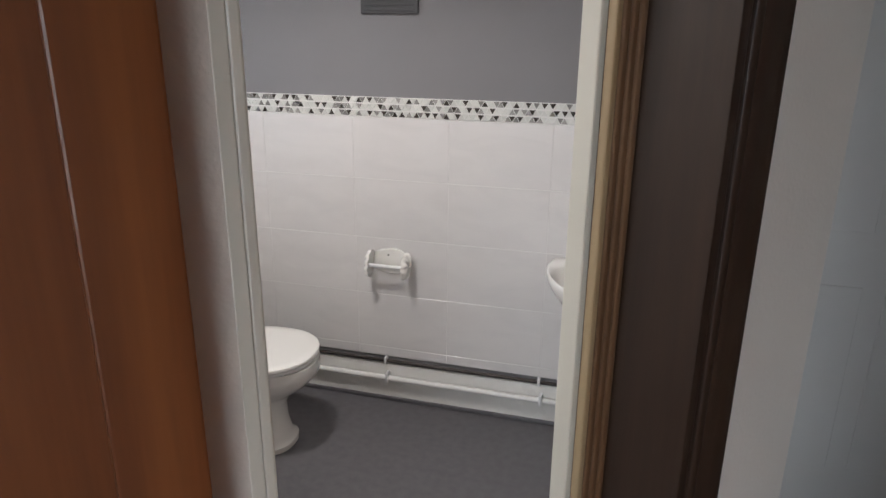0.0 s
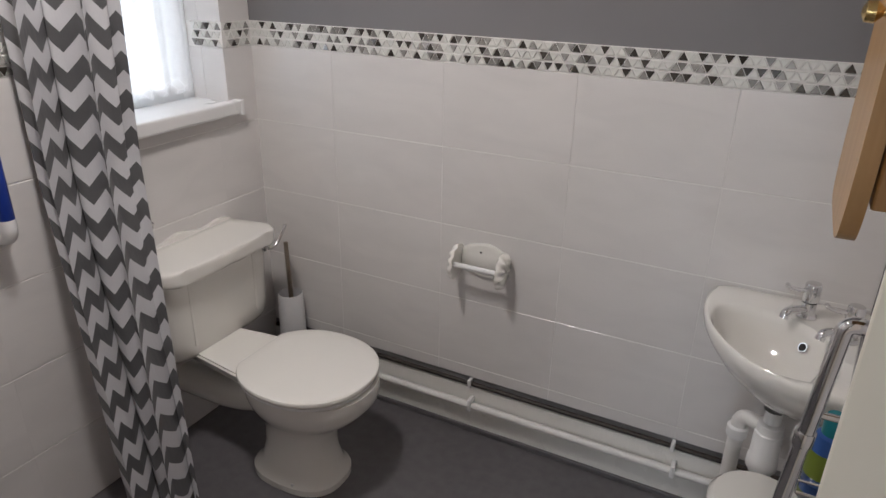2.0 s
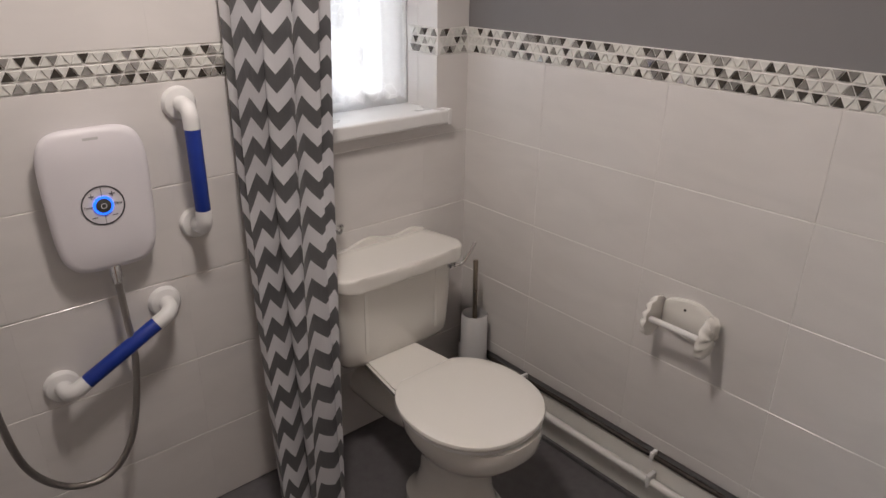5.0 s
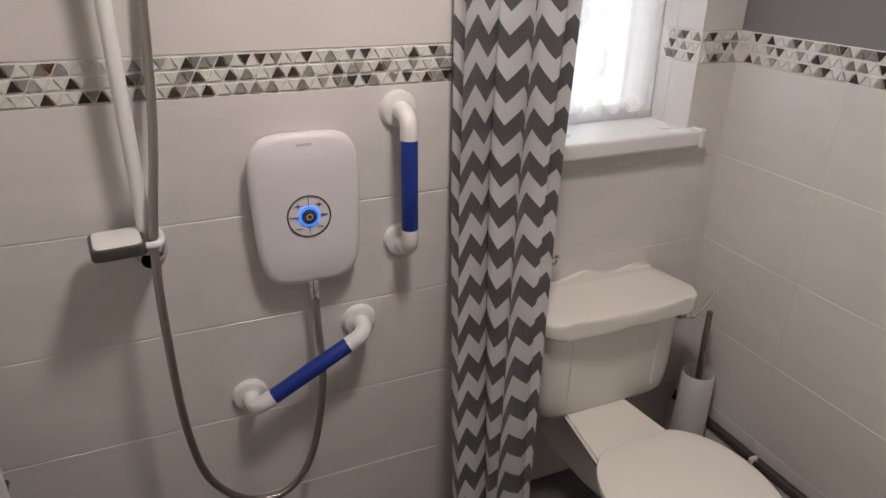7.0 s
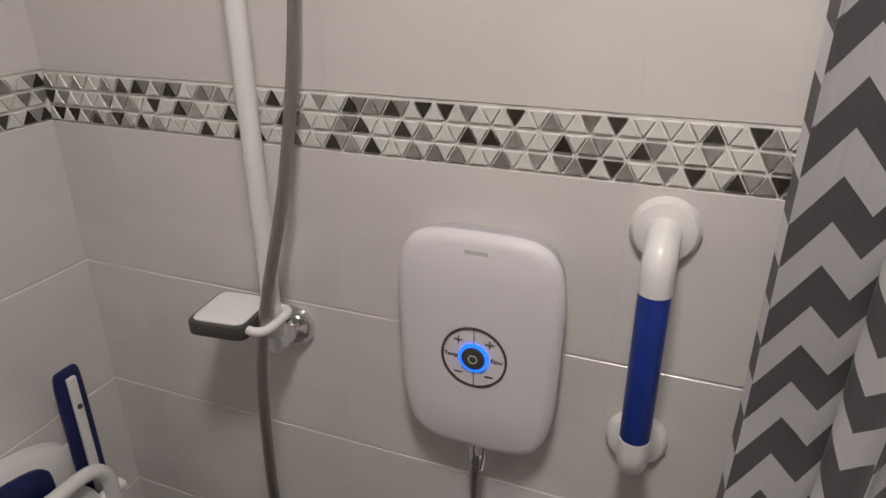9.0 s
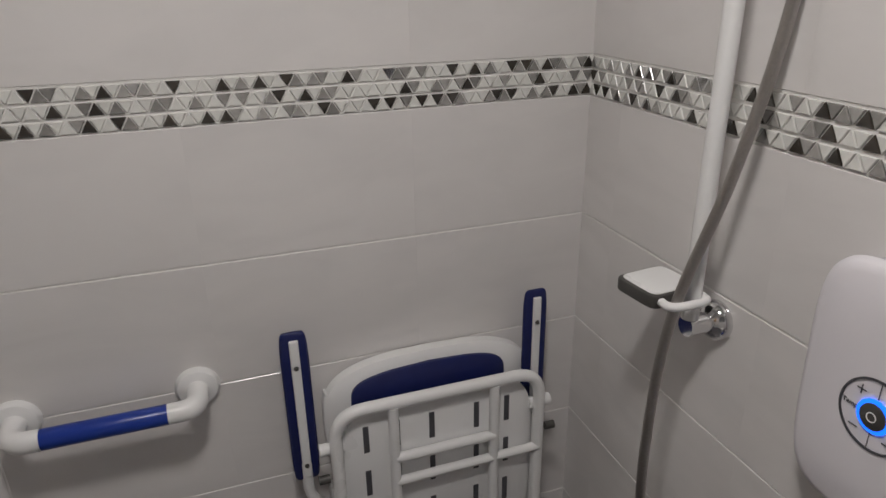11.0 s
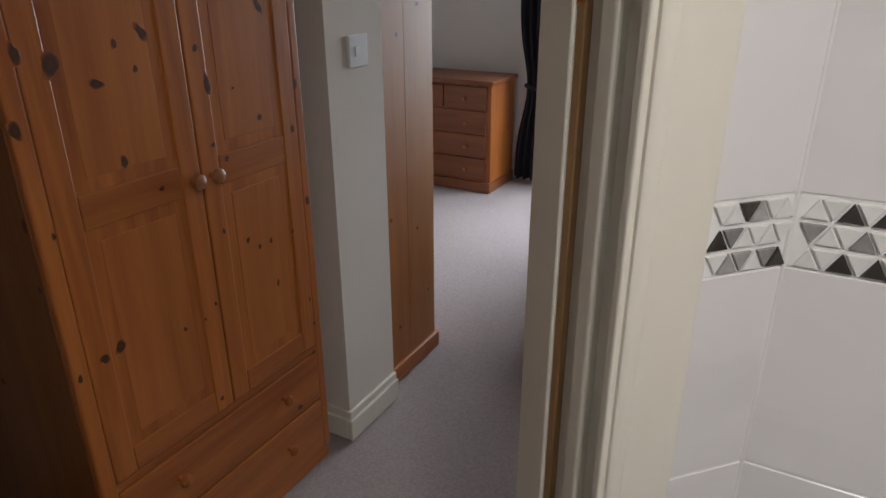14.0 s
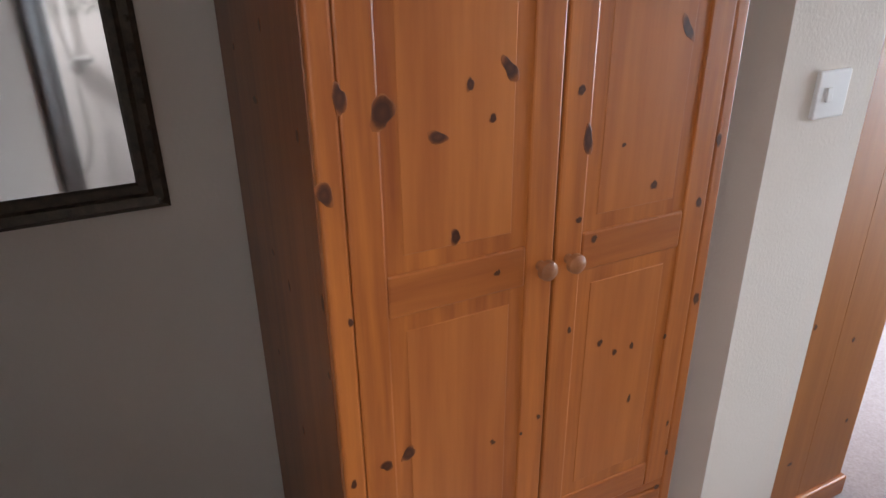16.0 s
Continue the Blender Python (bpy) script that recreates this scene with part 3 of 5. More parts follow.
# window of the shower room
window_1 = thing("window_1", "white plastic window in a deep tiled reveal", "window", kind="structure")
bm = box(-1.80, 1.66, 1.06, -1.75, 1.71, 1.95, 0.004)
box(-1.80, 2.20, 1.06, -1.75, 2.25, 1.95, 0.004, bm=bm)
box(-1.80, 1.71, 1.06, -1.75, 2.20, 1.115, 0.004, bm=bm)
box(-1.80, 1.71, 1.90, -1.75, 2.20, 1.95, 0.004, bm=bm)
part("window_frame", bm, UPVC, window_1)
pane = part("pane", box(-1.785, 1.71, 1.115, -1.780, 2.20, 1.90), GLASS, window_1)
pane.visible_shadow = False
bm = box(-1.80, 1.66, 1.038, -1.565, 2.25, 1.080, 0.004)
box(-1.600, 1.655, 1.042, -1.556, 2.268, 1.0840, 0.007, 3, bm=bm)
part("window_sill", bm, PLASTIC, window_1, "glossy white plastic sill")
part("sill_end", box(-1.594, 2.258, 1.036, -1.553, 2.275, 1.087, 0.004), PLASTIC, window_1)
part("stay", tube([(-1.748, 2.06, 1.125), (-1.735, 2.10, 1.118), (-1.735, 2.17, 1.12)], 0.005, 8), GREYPLASTIC, window_1, "grey casement stay", True)
backdrop_bath = structure("backdrop", box(-2.6, 1.0, 0.4, -2.59, 3.0, 2.6), SKYGLOW, "bright hazy daylight beyond the window", "backdrop")

# window of the bedroom
window_2 = thing("window_2", "wide white bedroom window full of daylight", "window", kind="structure")
bm = box(-0.55, -3.70, 0.35, -0.49, -3.64, 2.1)
box(1.09, -3.70, 0.35, 1.15, -3.64, 2.1, bm=bm)
box(0.27, -3.70, 0.35, 0.33, -3.64, 2.1, bm=bm)
box(-0.49, -3.70, 0.35, 1.09, -3.64, 0.41, bm=bm)
box(-0.49, -3.70, 2.04, 1.09, -3.64, 2.1, bm=bm)
part("window_frame", bm, UPVC, window_2)
for a, b in ((-0.49, 0.27), (0.33, 1.09)):
    pane = part("pane", box(a, -3.675, 0.41, b, -3.669, 2.04), GLASS, window_2)
    pane.visible_shadow = False
structure("backdrop_garden", box(-3.0, -5.0, 0.0, 3.5, -4.99, 3.0), ROOMGLOW, "bright overcast daylight outside the bedroom", "backdrop")

# ---- shower room things ----
# net curtain in the window
bm = bmesh.new()
cols = 90
rows_ = []
for zz in (1.112, 1.4, 1.7, 1.92):
    rows_.append([bm.verts.new((-1.715 + 0.010 * math.sin(i * 0.55) + 0.006 * math.sin(i * 0.23 + zz), 1.665 + 0.555 * i / cols, zz + (0.006 * math.sin(i * 0.7) if zz < 1.2 else 0))) for i in range(cols + 1)])
for a, b in zip(rows_, rows_[1:]):
    for i in range(cols):
        bm.faces.new((a[i], a[i + 1], b[i + 1], b[i]))
net = thing("net_curtain", "white flowered lace net curtain hanging in the window", "curtain")
part("net", bm, LACE, net, smooth=True)
part("wire", tube([(-1.715, 1.66, 1.92), (-1.715, 2.25, 1.92)], 0.004, 8), PLASTIC, net, smooth=True)

# shower curtain, bunched by the wall
shower_curtain = thing("shower_curtain", "grey and white zigzag shower curtain pushed against the wall", "curtain")


def curtain_plan(k, zz):
    """k runs 0 to 1 along the gathered cloth; folds tighten towards the top."""
    out = max(0.0, 1.0 - zz)
    a, b = Vector((-1.578, 1.548)) + out * Vector((0.18, -0.045)), Vector((-1.462, 1.775)) + out * Vector((0.20, -0.145)) + max(0.0, zz - 1.0) * Vector((0.0, 0.045))
    d = b - a
    nrm = Vector((d.y, -d.x)).normalized()
    amp = 0.046 + 0.010 * math.sin(3.1 * k + zz * 1.3)
    ph = 2 * math.pi * 1.95 * k + 0.25 * math.sin(zz * 1.7)
    w = math.sin(ph) * amp + 0.010 * math.sin(2.3 * ph + zz * 2)
    q = a + d * (k + 0.10 * math.sin(ph * 2) / 1.95) + nrm * w
    return max(q.x, -1.592), q.y


NS, NZ = 150, 30
bm = bmesh.new()
uvl = bm.loops.layers.uv.new("cloth")
ZTOP, ZBOT = 2.08, 0.03
length = [0.0]
for i in range(NS):
    p, q = curtain_plan(i / NS, 1.0), curtain_plan((i + 1) / NS, 1.0)
    length.append(length[-1] + math.hypot(p[0] - q[0], p[1] - q[1]))
grid = []
for j in range(NZ + 1):
    zz = ZBOT + (ZTOP - ZBOT) * j / NZ
    grid.append([bm.verts.new((*curtain_plan(i / NS, zz), zz + (0.012 * math.sin(i * 0.21) if j == 0 else 0))) for i in range(NS + 1)])
for j in range(NZ):
    for i in range(NS):
        f = bm.faces.new((grid[j][i], grid[j][i + 1], grid[j + 1][i + 1], grid[j + 1][i]))
        for lp, (ii, jj) in zip(f.loops, ((i, j), (i + 1, j), (i + 1, j + 1), (i, j + 1))):
            lp[uvl].uv = (length[ii], ZBOT + (ZTOP - ZBOT) * jj / NZ)
part("cloth", bm, CURTAIN, shower_curtain, smooth=True)
for i in range(6):
    q = curtain_plan((i + 0.5) / 6, ZTOP)
    part("ring", turned(tube([(0.018 * math.cos(a / 12 * 2 * math.pi), 0, 0.018 * math.sin(a / 12 * 2 * math.pi)) for a in range(13)], 0.002, 6), pose(q[0], q[1], ZTOP + 0.012, 0, 0, 60)), PLASTIC, shower_curtain, smooth=True)
curtain_rail = thing("curtain_rail", "white shower curtain rail fixed to the walls", "rail")
part("rod", tube([(W, 1.66, 2.10), (E, 1.66, 2.10)], 0.0125), PLASTIC, curtain_rail, smooth=True)
part("flange", turned(lathe([(0.03, 0), (0.03, 0.008), (0.016, 0.02)], 20), pose(W, 1.66, 2.10, 0, 90, 0)), PLASTIC, curtain_rail, smooth=True)
part("flange", turned(lathe([(0.03, 0), (0.03, 0.008), (0.016, 0.02)], 20), pose(E, 1.66, 2.10, 0, -90, 0)), PLASTIC, curtain_rail, smooth=True)

# curtain hook on the west wall
hook = thing("curtain_hook", "small chrome hook on the tiles beside the curtain", "hook", at=(W + 0.006, 1.848, 0.765))
part("plate", turned(lathe([(0.014, 0), (0.014, 0.004), (0.006, 0.008)], 18), pose(0, 0, 0, 0, 90, 0)), CHROME, hook, smooth=True)
part("arm", tube(smoothed([(0.004, 0, 0), (0.022, 0, -0.004), (0.034, 0, 0.006), (0.034, 0, 0.018)], 5), 0.004, 10), CHROME, hook, smooth=True)
part("ball", turned(lathe([(0.001, -0.008), (0.006, -0.005), (0.008, 0.0), (0.006, 0.005), (0.001, 0.008)], 14), pose(0.034, 0, 0.022)), CHROME, hook, smooth=True)

# toilet
TY = 1.965
PY_ = 1.928
toilet = thing("toilet", "white close-coupled toilet with the lid closed", "toilet", at=(0, 0, 0))
bm = loft([oval(-1.123, PY_, 0.0000, 0.158, 0.118, 2.6), oval(-1.123, PY_, 0.0213, 0.158, 0.118, 2.6), oval(-1.123, PY_, 0.0330, 0.148, 0.108, 2.5), oval(-1.118, PY_, 0.0534, 0.132, 0.098, 2.4),
           oval(-1.118, PY_, 0.1164, 0.122, 0.086, 2.2), oval(-1.118, PY_, 0.1843, 0.122, 0.088, 2.2), oval(-1.103, PY_, 0.2328, 0.145, 0.112, 2.2), oval(-1.078, PY_, 0.2813, 0.185, 0.150, 2.2), oval(-1.063, PY_, 0.3250, 0.205, 0.172, 2.2),
           oval(-1.063, PY_, 0.3540, 0.208, 0.176, 2.2), oval(-1.063, PY_, 0.3764, 0.206, 0.174, 2.2), oval(-1.063, PY_, 0.3802, 0.17, 0.14, 2.2)])
part("bowl", bm, CERAMIC, toilet, smooth=True)
bm = loft([[Vector((x, PY_ + s * y, z)) for x, s, y in ((-1.50, -1, w1), (-1.22, -1, w2), (-1.22, 1, w2), (-1.50, 1, w1))] for z, w1, w2 in ((0.318, 0.045, 0.085), (0.350, 0.080, 0.118), (0.384, 0.090, 0.128))])
bmesh.ops.bevel(bm, geom=bm.edges[:], offset=0.008, segments=2, affect="EDGES")
part("shelf", bm, CERAMIC, toilet, smooth=True)
part("trap", tube(smoothed([(-1.16, PY_, 0.26), (-1.27, PY_, 0.235), (-1.36, PY_, 0.21), (-1.45, PY_, 0.20), (-1.60, PY_, 0.20)], 6), 0.058, 18), CERAMIC, toilet, smooth=True)


def seat_outline(grow):
    out = []
    for q in oval(-1.070, PY_, 0, 0.208 + grow, 0.193 + grow, 2.2, 64):
        out.append(Vector((max(q.x, -1.256), q.y if q.x > -1.2 else PY_ + (q.y - PY_) * 1.0, 0)))
    return out


part("seat", slab(seat_outline(-0.004), 0.379, 0.390, 0.005), PLASTIC, toilet, smooth=True)
part("lid", slab(seat_outline(0.002), 0.392, 0.411, 0.008), CERAMIC, toilet, "glossy white closed lid", True)
for s in (-0.07, 0.07):
    part("hinge", tube([(-1.253, PY_ + s - 0.02, 0.396), (-1.253, PY_ + s + 0.02, 0.396)], 0.011, 12), PLASTIC, toilet, smooth=True)
for s in (-1, 1):
    part("screw_cap", turned(lathe([(0.009, 0), (0.007, 0.006)], 12), pose(-1.078, PY_ + s * 0.103, 0.026)), SILVERGREY, toilet, smooth=True)
# cistern body and moulded lid
cistern = part("cistern", loft([oval(-1.508, TY, z, rx, ry, 5.0, 56) for z, rx, ry in ((0.366, 0.062, 0.170), (0.374, 0.077, 0.195), (0.392, 0.085, 0.208), (0.44, 0.089, 0.214), (0.60, 0.092, 0.221), (0.646, 0.092, 0.223))]), CERAMIC, toilet, smooth=True)
for s in (-1, 1):
    part("rib", box(-1.420, TY + s * 0.135 - 0.006, 0.42, -1.4165, TY + s * 0.135 + 0.006, 0.64, 0.0015), CERAMIC, cistern)


def lid_outline():
    out = []
    for i in range(65):
        k = -1 + i / 32
        ends = max(0.0, abs(k) - 0.86) / 0.14
        out.append(Vector((-1.408 + 0.030 * (1 - abs(k) ** 2.4) + 0.006 * math.exp(-((abs(k) - 0.80) / 0.09) ** 2) - 0.040 * ends ** 2.2, TY + 0.008 + 0.245 * k, 0)))
    out += [Vector((-1.595, TY + 0.225, 0)), Vector((-1.595, TY - 0.225, 0))]
    return out


part("cistern_lid", slab(lid_outline(), 0.646, 0.692, 0.010), CERAMIC, cistern, "ceramic cistern lid with a scalloped back edge", True, 55)
bm = bmesh.new()
prof = [(-0.215 + 0.43 * i / 40) for i in range(41)]
top = [0.694 + 0.020 * (0.55 + 0.45 * math.cos(4.5 * math.pi * k / 0.215 * 0.5)) * (1 - (k / 0.225) ** 4) for k in prof]
fr = [[bm.verts.new((x, TY + k, z)) for k, z in zip(prof, zz)] for x, zz in ((-1.578, [0.690] * 41), (-1.581, top), (-1.597, top), (-1.597, [0.690] * 41))]
for a, b in zip(fr, fr[1:]):
    for i in range(40):
        bm.faces.new((a[i], a[i + 1], b[i + 1], b[i]))
part("scallop", bm, CERAMIC, cistern, smooth=True)
bm = turned(lathe([(0.016, 0), (0.016, 0.006), (0.009, 0.012), (0.009, 0.02)], 16), pose(-1.425, TY + 0.196, 0.625, 0, 90, 20))
tube(smoothed([(-1.405, TY + 0.202, 0.625), (-1.394, TY + 0.222, 0.630), (-1.390, TY + 0.250, 0.658), (-1.388, TY + 0.272, 0.690)], 4), 0.0050, 10, bm)
part("lever", bm, CHROME, cistern, "chrome flush lever", True)

# toilet brush
brush = thing("toilet_brush", "grey toilet brush pot with a steel handle beside the cistern", "toilet brush", at=(-1.445, 2.30, 0))
part("pot", lathe([(0.050, 0.0), (0.053, 0.02), (0.049, 0.2), (0.046, 0.383), (0.042, 0.388), (0.040, 0.3), (0.04, 0.05), (0.001, 0.05)], 28), SILVERGREY, brush, smooth=True)
part("handle", tube([(0.0, 0, 0.06), (0.002, 0, 0.36), (-0.006, 0.004, 0.52), (-0.008, 0.005, 0.585)], 0.0085, 12), BRONZE, brush, smooth=True)

# toilet roll holder
holder = thing("toilet_roll_holder", "white ceramic shell-shaped toilet roll holder on the tiles", "roll holder", at=(-0.708, N - 0.006, 0.655))
bm = loft([[Vector((0.086 * math.cos(a) * k, y, 0.056 * math.sin(a) * (1 + 0.03 * math.cos(5 * a)) * k)) for a in [2 * math.pi * i / 42 for i in range(42)]] for y, k in ((0, 1), (-0.008, 1), (-0.012, 0.92))])
part("backplate", bm, CERAMIC, holder, smooth=True)
for s in (-1, 1):
    rings = []
    for j in range(12):
        v = j / 11 * math.pi / 2
        row = []
        for i in range(60):
            a = 2 * math.pi * i / 60
            rib = 0.5 + 0.5 * math.cos(11 * a)
            r = math.cos(v) * (1 + 0.035 * rib)
            row.append(Vector((s * (0.070 + (0.022 + 0.007 * rib * math.cos(v)) * math.sin(v) ** 0.8 + 0.004 * rib), -0.046 + 0.044 * r * math.cos(a) + 0.012 * r * math.sin(a), -0.004 + 0.054 * r * math.sin(a))))
        rings.append(row)
    bm = loft(rings)
    part("shell_arm", bm, CERAMIC, holder, smooth=True)
part("spindle", tube([(-0.078, -0.066, -0.006), (0.078, -0.066, -0.006)], 0.0085, 14), PLASTIC, holder, smooth=True)
for s in (-0.008,):
    part("screw", turned(lathe([(0.004, 0), (0.003, 0.002)], 10), pose(s, -0.0125, 0.028, 90, 0, 0)), BLACK, holder)

# pipes and skirting along the north wall
structure("baseboard_north", box(W, N - 0.018, 0, E, N, 0.178, 0.003), WHITEGLOSS, "white painted board behind the pipes", "skirting")
structure("coving_north", box(W, N - 0.030, 0.0, E, N - 0.018, 0.018, 0.004), VINYL, "dark grey vinyl turned up at the wall", "skirting")
hot_pipe = thing("copper_pipe", "dark tarnished copper pipe clipped along the wall", "pipe")
part("run", tube([(W + 0.02, N - 0.018, 0.190), (E, N - 0.018, 0.190)], 0.0078, 10), COPPER, hot_pipe, smooth=True)
white_pipe = thing("waste_pipe", "white painted pipe running low along the wall", "pipe")
part("run", tube([(-1.25, N - 0.040, 0.118), (E, N - 0.040, 0.118)], 0.0125, 14), PIPEWHITE, white_pipe, smooth=True)
for x in (-1.25, -0.735, -0.06):
    part("clip", box(x - 0.006, N - 0.032, 0.176, x + 0.006, N - 0.005, 0.208, 0.003), PLASTIC, hot_pipe)
    part("clip", box(x + 0.006, N - 0.056, 0.100, x + 0.020, N - 0.018, 0.146, 0.004), PLASTIC, white_pipe)

# wash basin in the corner
basin = thing("wash_basin", "small white ceramic corner basin with two chrome taps", "basin")
RIM = 0.745
BX, BY = 0.150, 2.165


def basin_outline(k, z, cx=BX, cy=BY):
    """The corner-fitting rim, scaled by k about (cx, cy) at height z."""
    pts = [(0, 0), (-0.18, 0.0), (-0.335, -0.002), (-0.368, -0.050), (-0.374, -0.150), (-0.338, -0.275), (-0.255, -0.385), (-0.145, -0.438), (-0.045, -0.440), (-0.002, -0.400), (0, -0.20)]
    loop = [Vector((E - 0.002 + p[0], N - 0.008 + p[1], 0)) for p in pts]
    n = len(loop)
    out = []
    for i in range(n):
        p0, p1, p2, p3 = loop[i - 1], loop[i], loop[(i + 1) % n], loop[(i + 2) % n]
        for j in range(6):
            t = j / 6
            q = 0.5 * (2 * p1 + (p2 - p0) * t + (2 * p0 - 5 * p1 + 4 * p2 - p3) * t * t + (3 * p1 - p0 - 3 * p2 + p3) * t ** 3)
            q = Vector((min(q.x, E - 0.001), min(q.y, N - 0.007), 0))
            out.append(Vector((cx + (q.x - BX) * k, cy + (q.y - BY) * k, z)))
    return out


def by_angle(loop, z, k=1.0, n=72, cx=0.115, cy=2.105):
    """The closed loop read off at even angles round the bowl's middle, shrunk by k towards it."""
    out = []
    for i in range(n):
        a = 2 * math.pi * i / n
        dx, dy = math.cos(a), math.sin(a)
        far = 0.0
        for p, q in zip(loop, loop[1:] + loop[:1]):
            ex, ey = q.x - p.x, q.y - p.y
            det = dx * ey - dy * ex
            if abs(det) < 1e-9:
                continue
            r, t = ((p.x - cx) * ey - (p.y - cy) * ex) / det, ((p.x - cx) * dy - (p.y - cy) * dx) / det
            if 0 <= t <= 1 and r > far:
                far = r
        out.append(Vector((cx + dx * far * k, cy + dy * far * k, z)))
    return out


BOWL = smoothed([(-0.020, 2.180, 0), (-0.004, 2.240, 0), (0.060, 2.264, 0), (0.145, 2.246, 0), (0.212, 2.196, 0), (0.252, 2.125, 0), (0.258, 2.045, 0), (0.235, 1.985, 0), (0.188, 1.966, 0), (0.130, 1.970, 0), (0.074, 1.998, 0), (0.022, 2.060, 0), (-0.010, 2.125, 0), (-0.020, 2.180, 0)], 6)[:-1]
BACK = (0.205, 2.225)


def under(k, z):
    """Outside of the bowl below the rim, drawn in towards the wall corner."""
    return [Vector((BACK[0] + (q.x - BACK[0]) * k, BACK[1] + (q.y - BACK[1]) * k, z)) for q in by_angle(basin_outline(1.0, 0), 0)]


rim_loop = basin_outline(1.0, 0)
bm = loft([under(0.20, 0.548), under(0.38, 0.558), under(0.60, 0.592), under(0.80, 0.640), under(0.925, 0.682), under(0.985, 0.708), by_angle(rim_loop, 0.724), by_angle(rim_loop, 0.734), by_angle(rim_loop, 0.7415, 0.985), by_angle(rim_loop, RIM, 0.955),
           by_angle(BOWL, RIM - 0.0005, 1.03), by_angle(BOWL, RIM - 0.006, 0.985), by_angle(BOWL, 0.722, 0.94), by_angle(BOWL, 0.690, 0.86), by_angle(BOWL, 0.655, 0.70), by_angle(BOWL, 0.632, 0.45), by_angle(BOWL, 0.625, 0.13)])
part("bowl", bm, CERAMIC, basin, smooth=True)


def tap(x, y, turn):
    """A pillar tap whose spout points out of the corner."""
    t = thing("tap", "chrome pillar tap with a lever head", "tap", "pair of taps on the basin", at=(x, y, RIM - 0.001))
    t.rotation_euler = (0, 0, radians(turn))
    part("body", lathe([(0.024, 0), (0.024, 0.005), (0.018, 0.010), (0.017, 0.034), (0.0165, 0.040)], 22), CHROME, t, smooth=True)
    part("spout", tube(smoothed([(-0.006, 0, 0.020), (-0.040, 0, 0.027), (-0.070, 0, 0.027), (-0.078, 0, 0.012)], 6), 0.0105, 14), CHROME, t, smooth=True)
    head = part("head", lathe([(0.0150, 0.041), (0.0185, 0.046), (0.0185, 0.084), (0.0165, 0.089), (0.004, 0.090)], 22), CHROME, t, smooth=True)
    part("lever", tube(smoothed([(-0.010, 0.004, 0.070), (-0.034, 0.016, 0.072), (-0.050, 0.024, 0.078), (-0.056, 0.027, 0.086)], 5), 0.0052, 10), CHROME, head, smooth=True)
    return t


tap(0.186, 2.272, 50)
tap(0.272, 2.190, 40)
part("overflow", turned(lathe([(0.0115, 0), (0.0110, 0.003), (0.0092, 0.003), (0.0092, 0.0005)], 18), pose(0.190, 2.190, 0.702, 0, -62, 45)), CHROME, basin, smooth=True)
part("overflow_hole", turned(lathe([(0.0092, 0), (0.0092, 0.0026)], 14), pose(0.190, 2.190, 0.702, 0, -62, 45)), BLACK, basin)
part("waste", turned(lathe([(0.022, 0), (0.020, 0.004), (0.008, 0.002)], 18), pose(0.115, 2.105, 0.6245)), CHROME, basin, smooth=True)
part("plug_chain", tube(smoothed([(0.240, 2.160, RIM + 0.002), (0.236, 2.120, 0.735), (0.220, 2.085, 0.690), (0.190, 2.050, 0.662)], 5), 0.0022, 6), CHROME, basin, smooth=True)
basin_trap = thing("basin_waste", "white plastic bottle trap and pipes below the basin", "pipe")
bm = turned(lathe([(0.020, 0.20), (0.020, 0.155), (0.031, 0.150), (0.031, 0.128), (0.034, 0.125), (0.034, 0.05), (0.037, 0.046), (0.037, 0.02), (0.026, 0.0), (0.001, 0.0)], 24), pose(0.165, 2.175, 0.335))
part("trap", bm, PLASTIC, basin_trap, smooth=True)
part("outlet", tube(bend([(0.165, 2.175, 0.465), (0.095, 2.215, 0.465), (0.095, 2.215, 0.03)], 0.032), 0.019, 16), PIPEWHITE, basin_trap, smooth=True)
part("collar", turned(lathe([(0.024, 0), (0.026, 0.005), (0.026, 0.03), (0.022, 0.034)], 18), pose(0.095, 2.215, 0.395)), PLASTIC, basin_trap, smooth=True)
part("inlet_nut", turned(lathe([(0.026, 0), (0.026, 0.018)], 12), pose(0.165, 2.175, 0.528)), GREYPLASTIC, basin_trap)

# pine wall cabinet on the east wall
cabinet = thing("wall_cabinet", "small pale pine bathroom cabinet with rounded door", "cabinet")
part("body", box(0.165, 1.53, 1.245, E, 1.77, 1.66, 0.004), PINE_PALE, cabinet, "shaded pine box")
bm = loft([[Vector((x, 1.655 + 0.145 * u, 1.435 + 0.245 * v)) for u, v in [(math.copysign(abs(math.cos(a)) ** 0.35, math.cos(a)), math.copysign(abs(math.sin(a)) ** 0.35, math.sin(a))) for a in [2 * math.pi * i / 56 for i in range(56)]]] for x in (0.160, 0.138)])
bmesh.ops.bevel(bm, geom=[e for e in bm.edges if len(e.link_faces) == 2 and e.calc_face_angle() > 1.2], offset=0.005, segments=2, affect="EDGES")
cab_door = part("cabinet_door", bm, PINE_PALE, cabinet)
part("cabinet_knob", turned(lathe([(0.006, 0), (0.005, 0.012), (0.013, 0.02), (0.012, 0.03), (0.004, 0.034)], 18), pose(0.138, 1.535, 1.475, 0, -90, 0)), BRASS, cab_door, "brass knob", True)

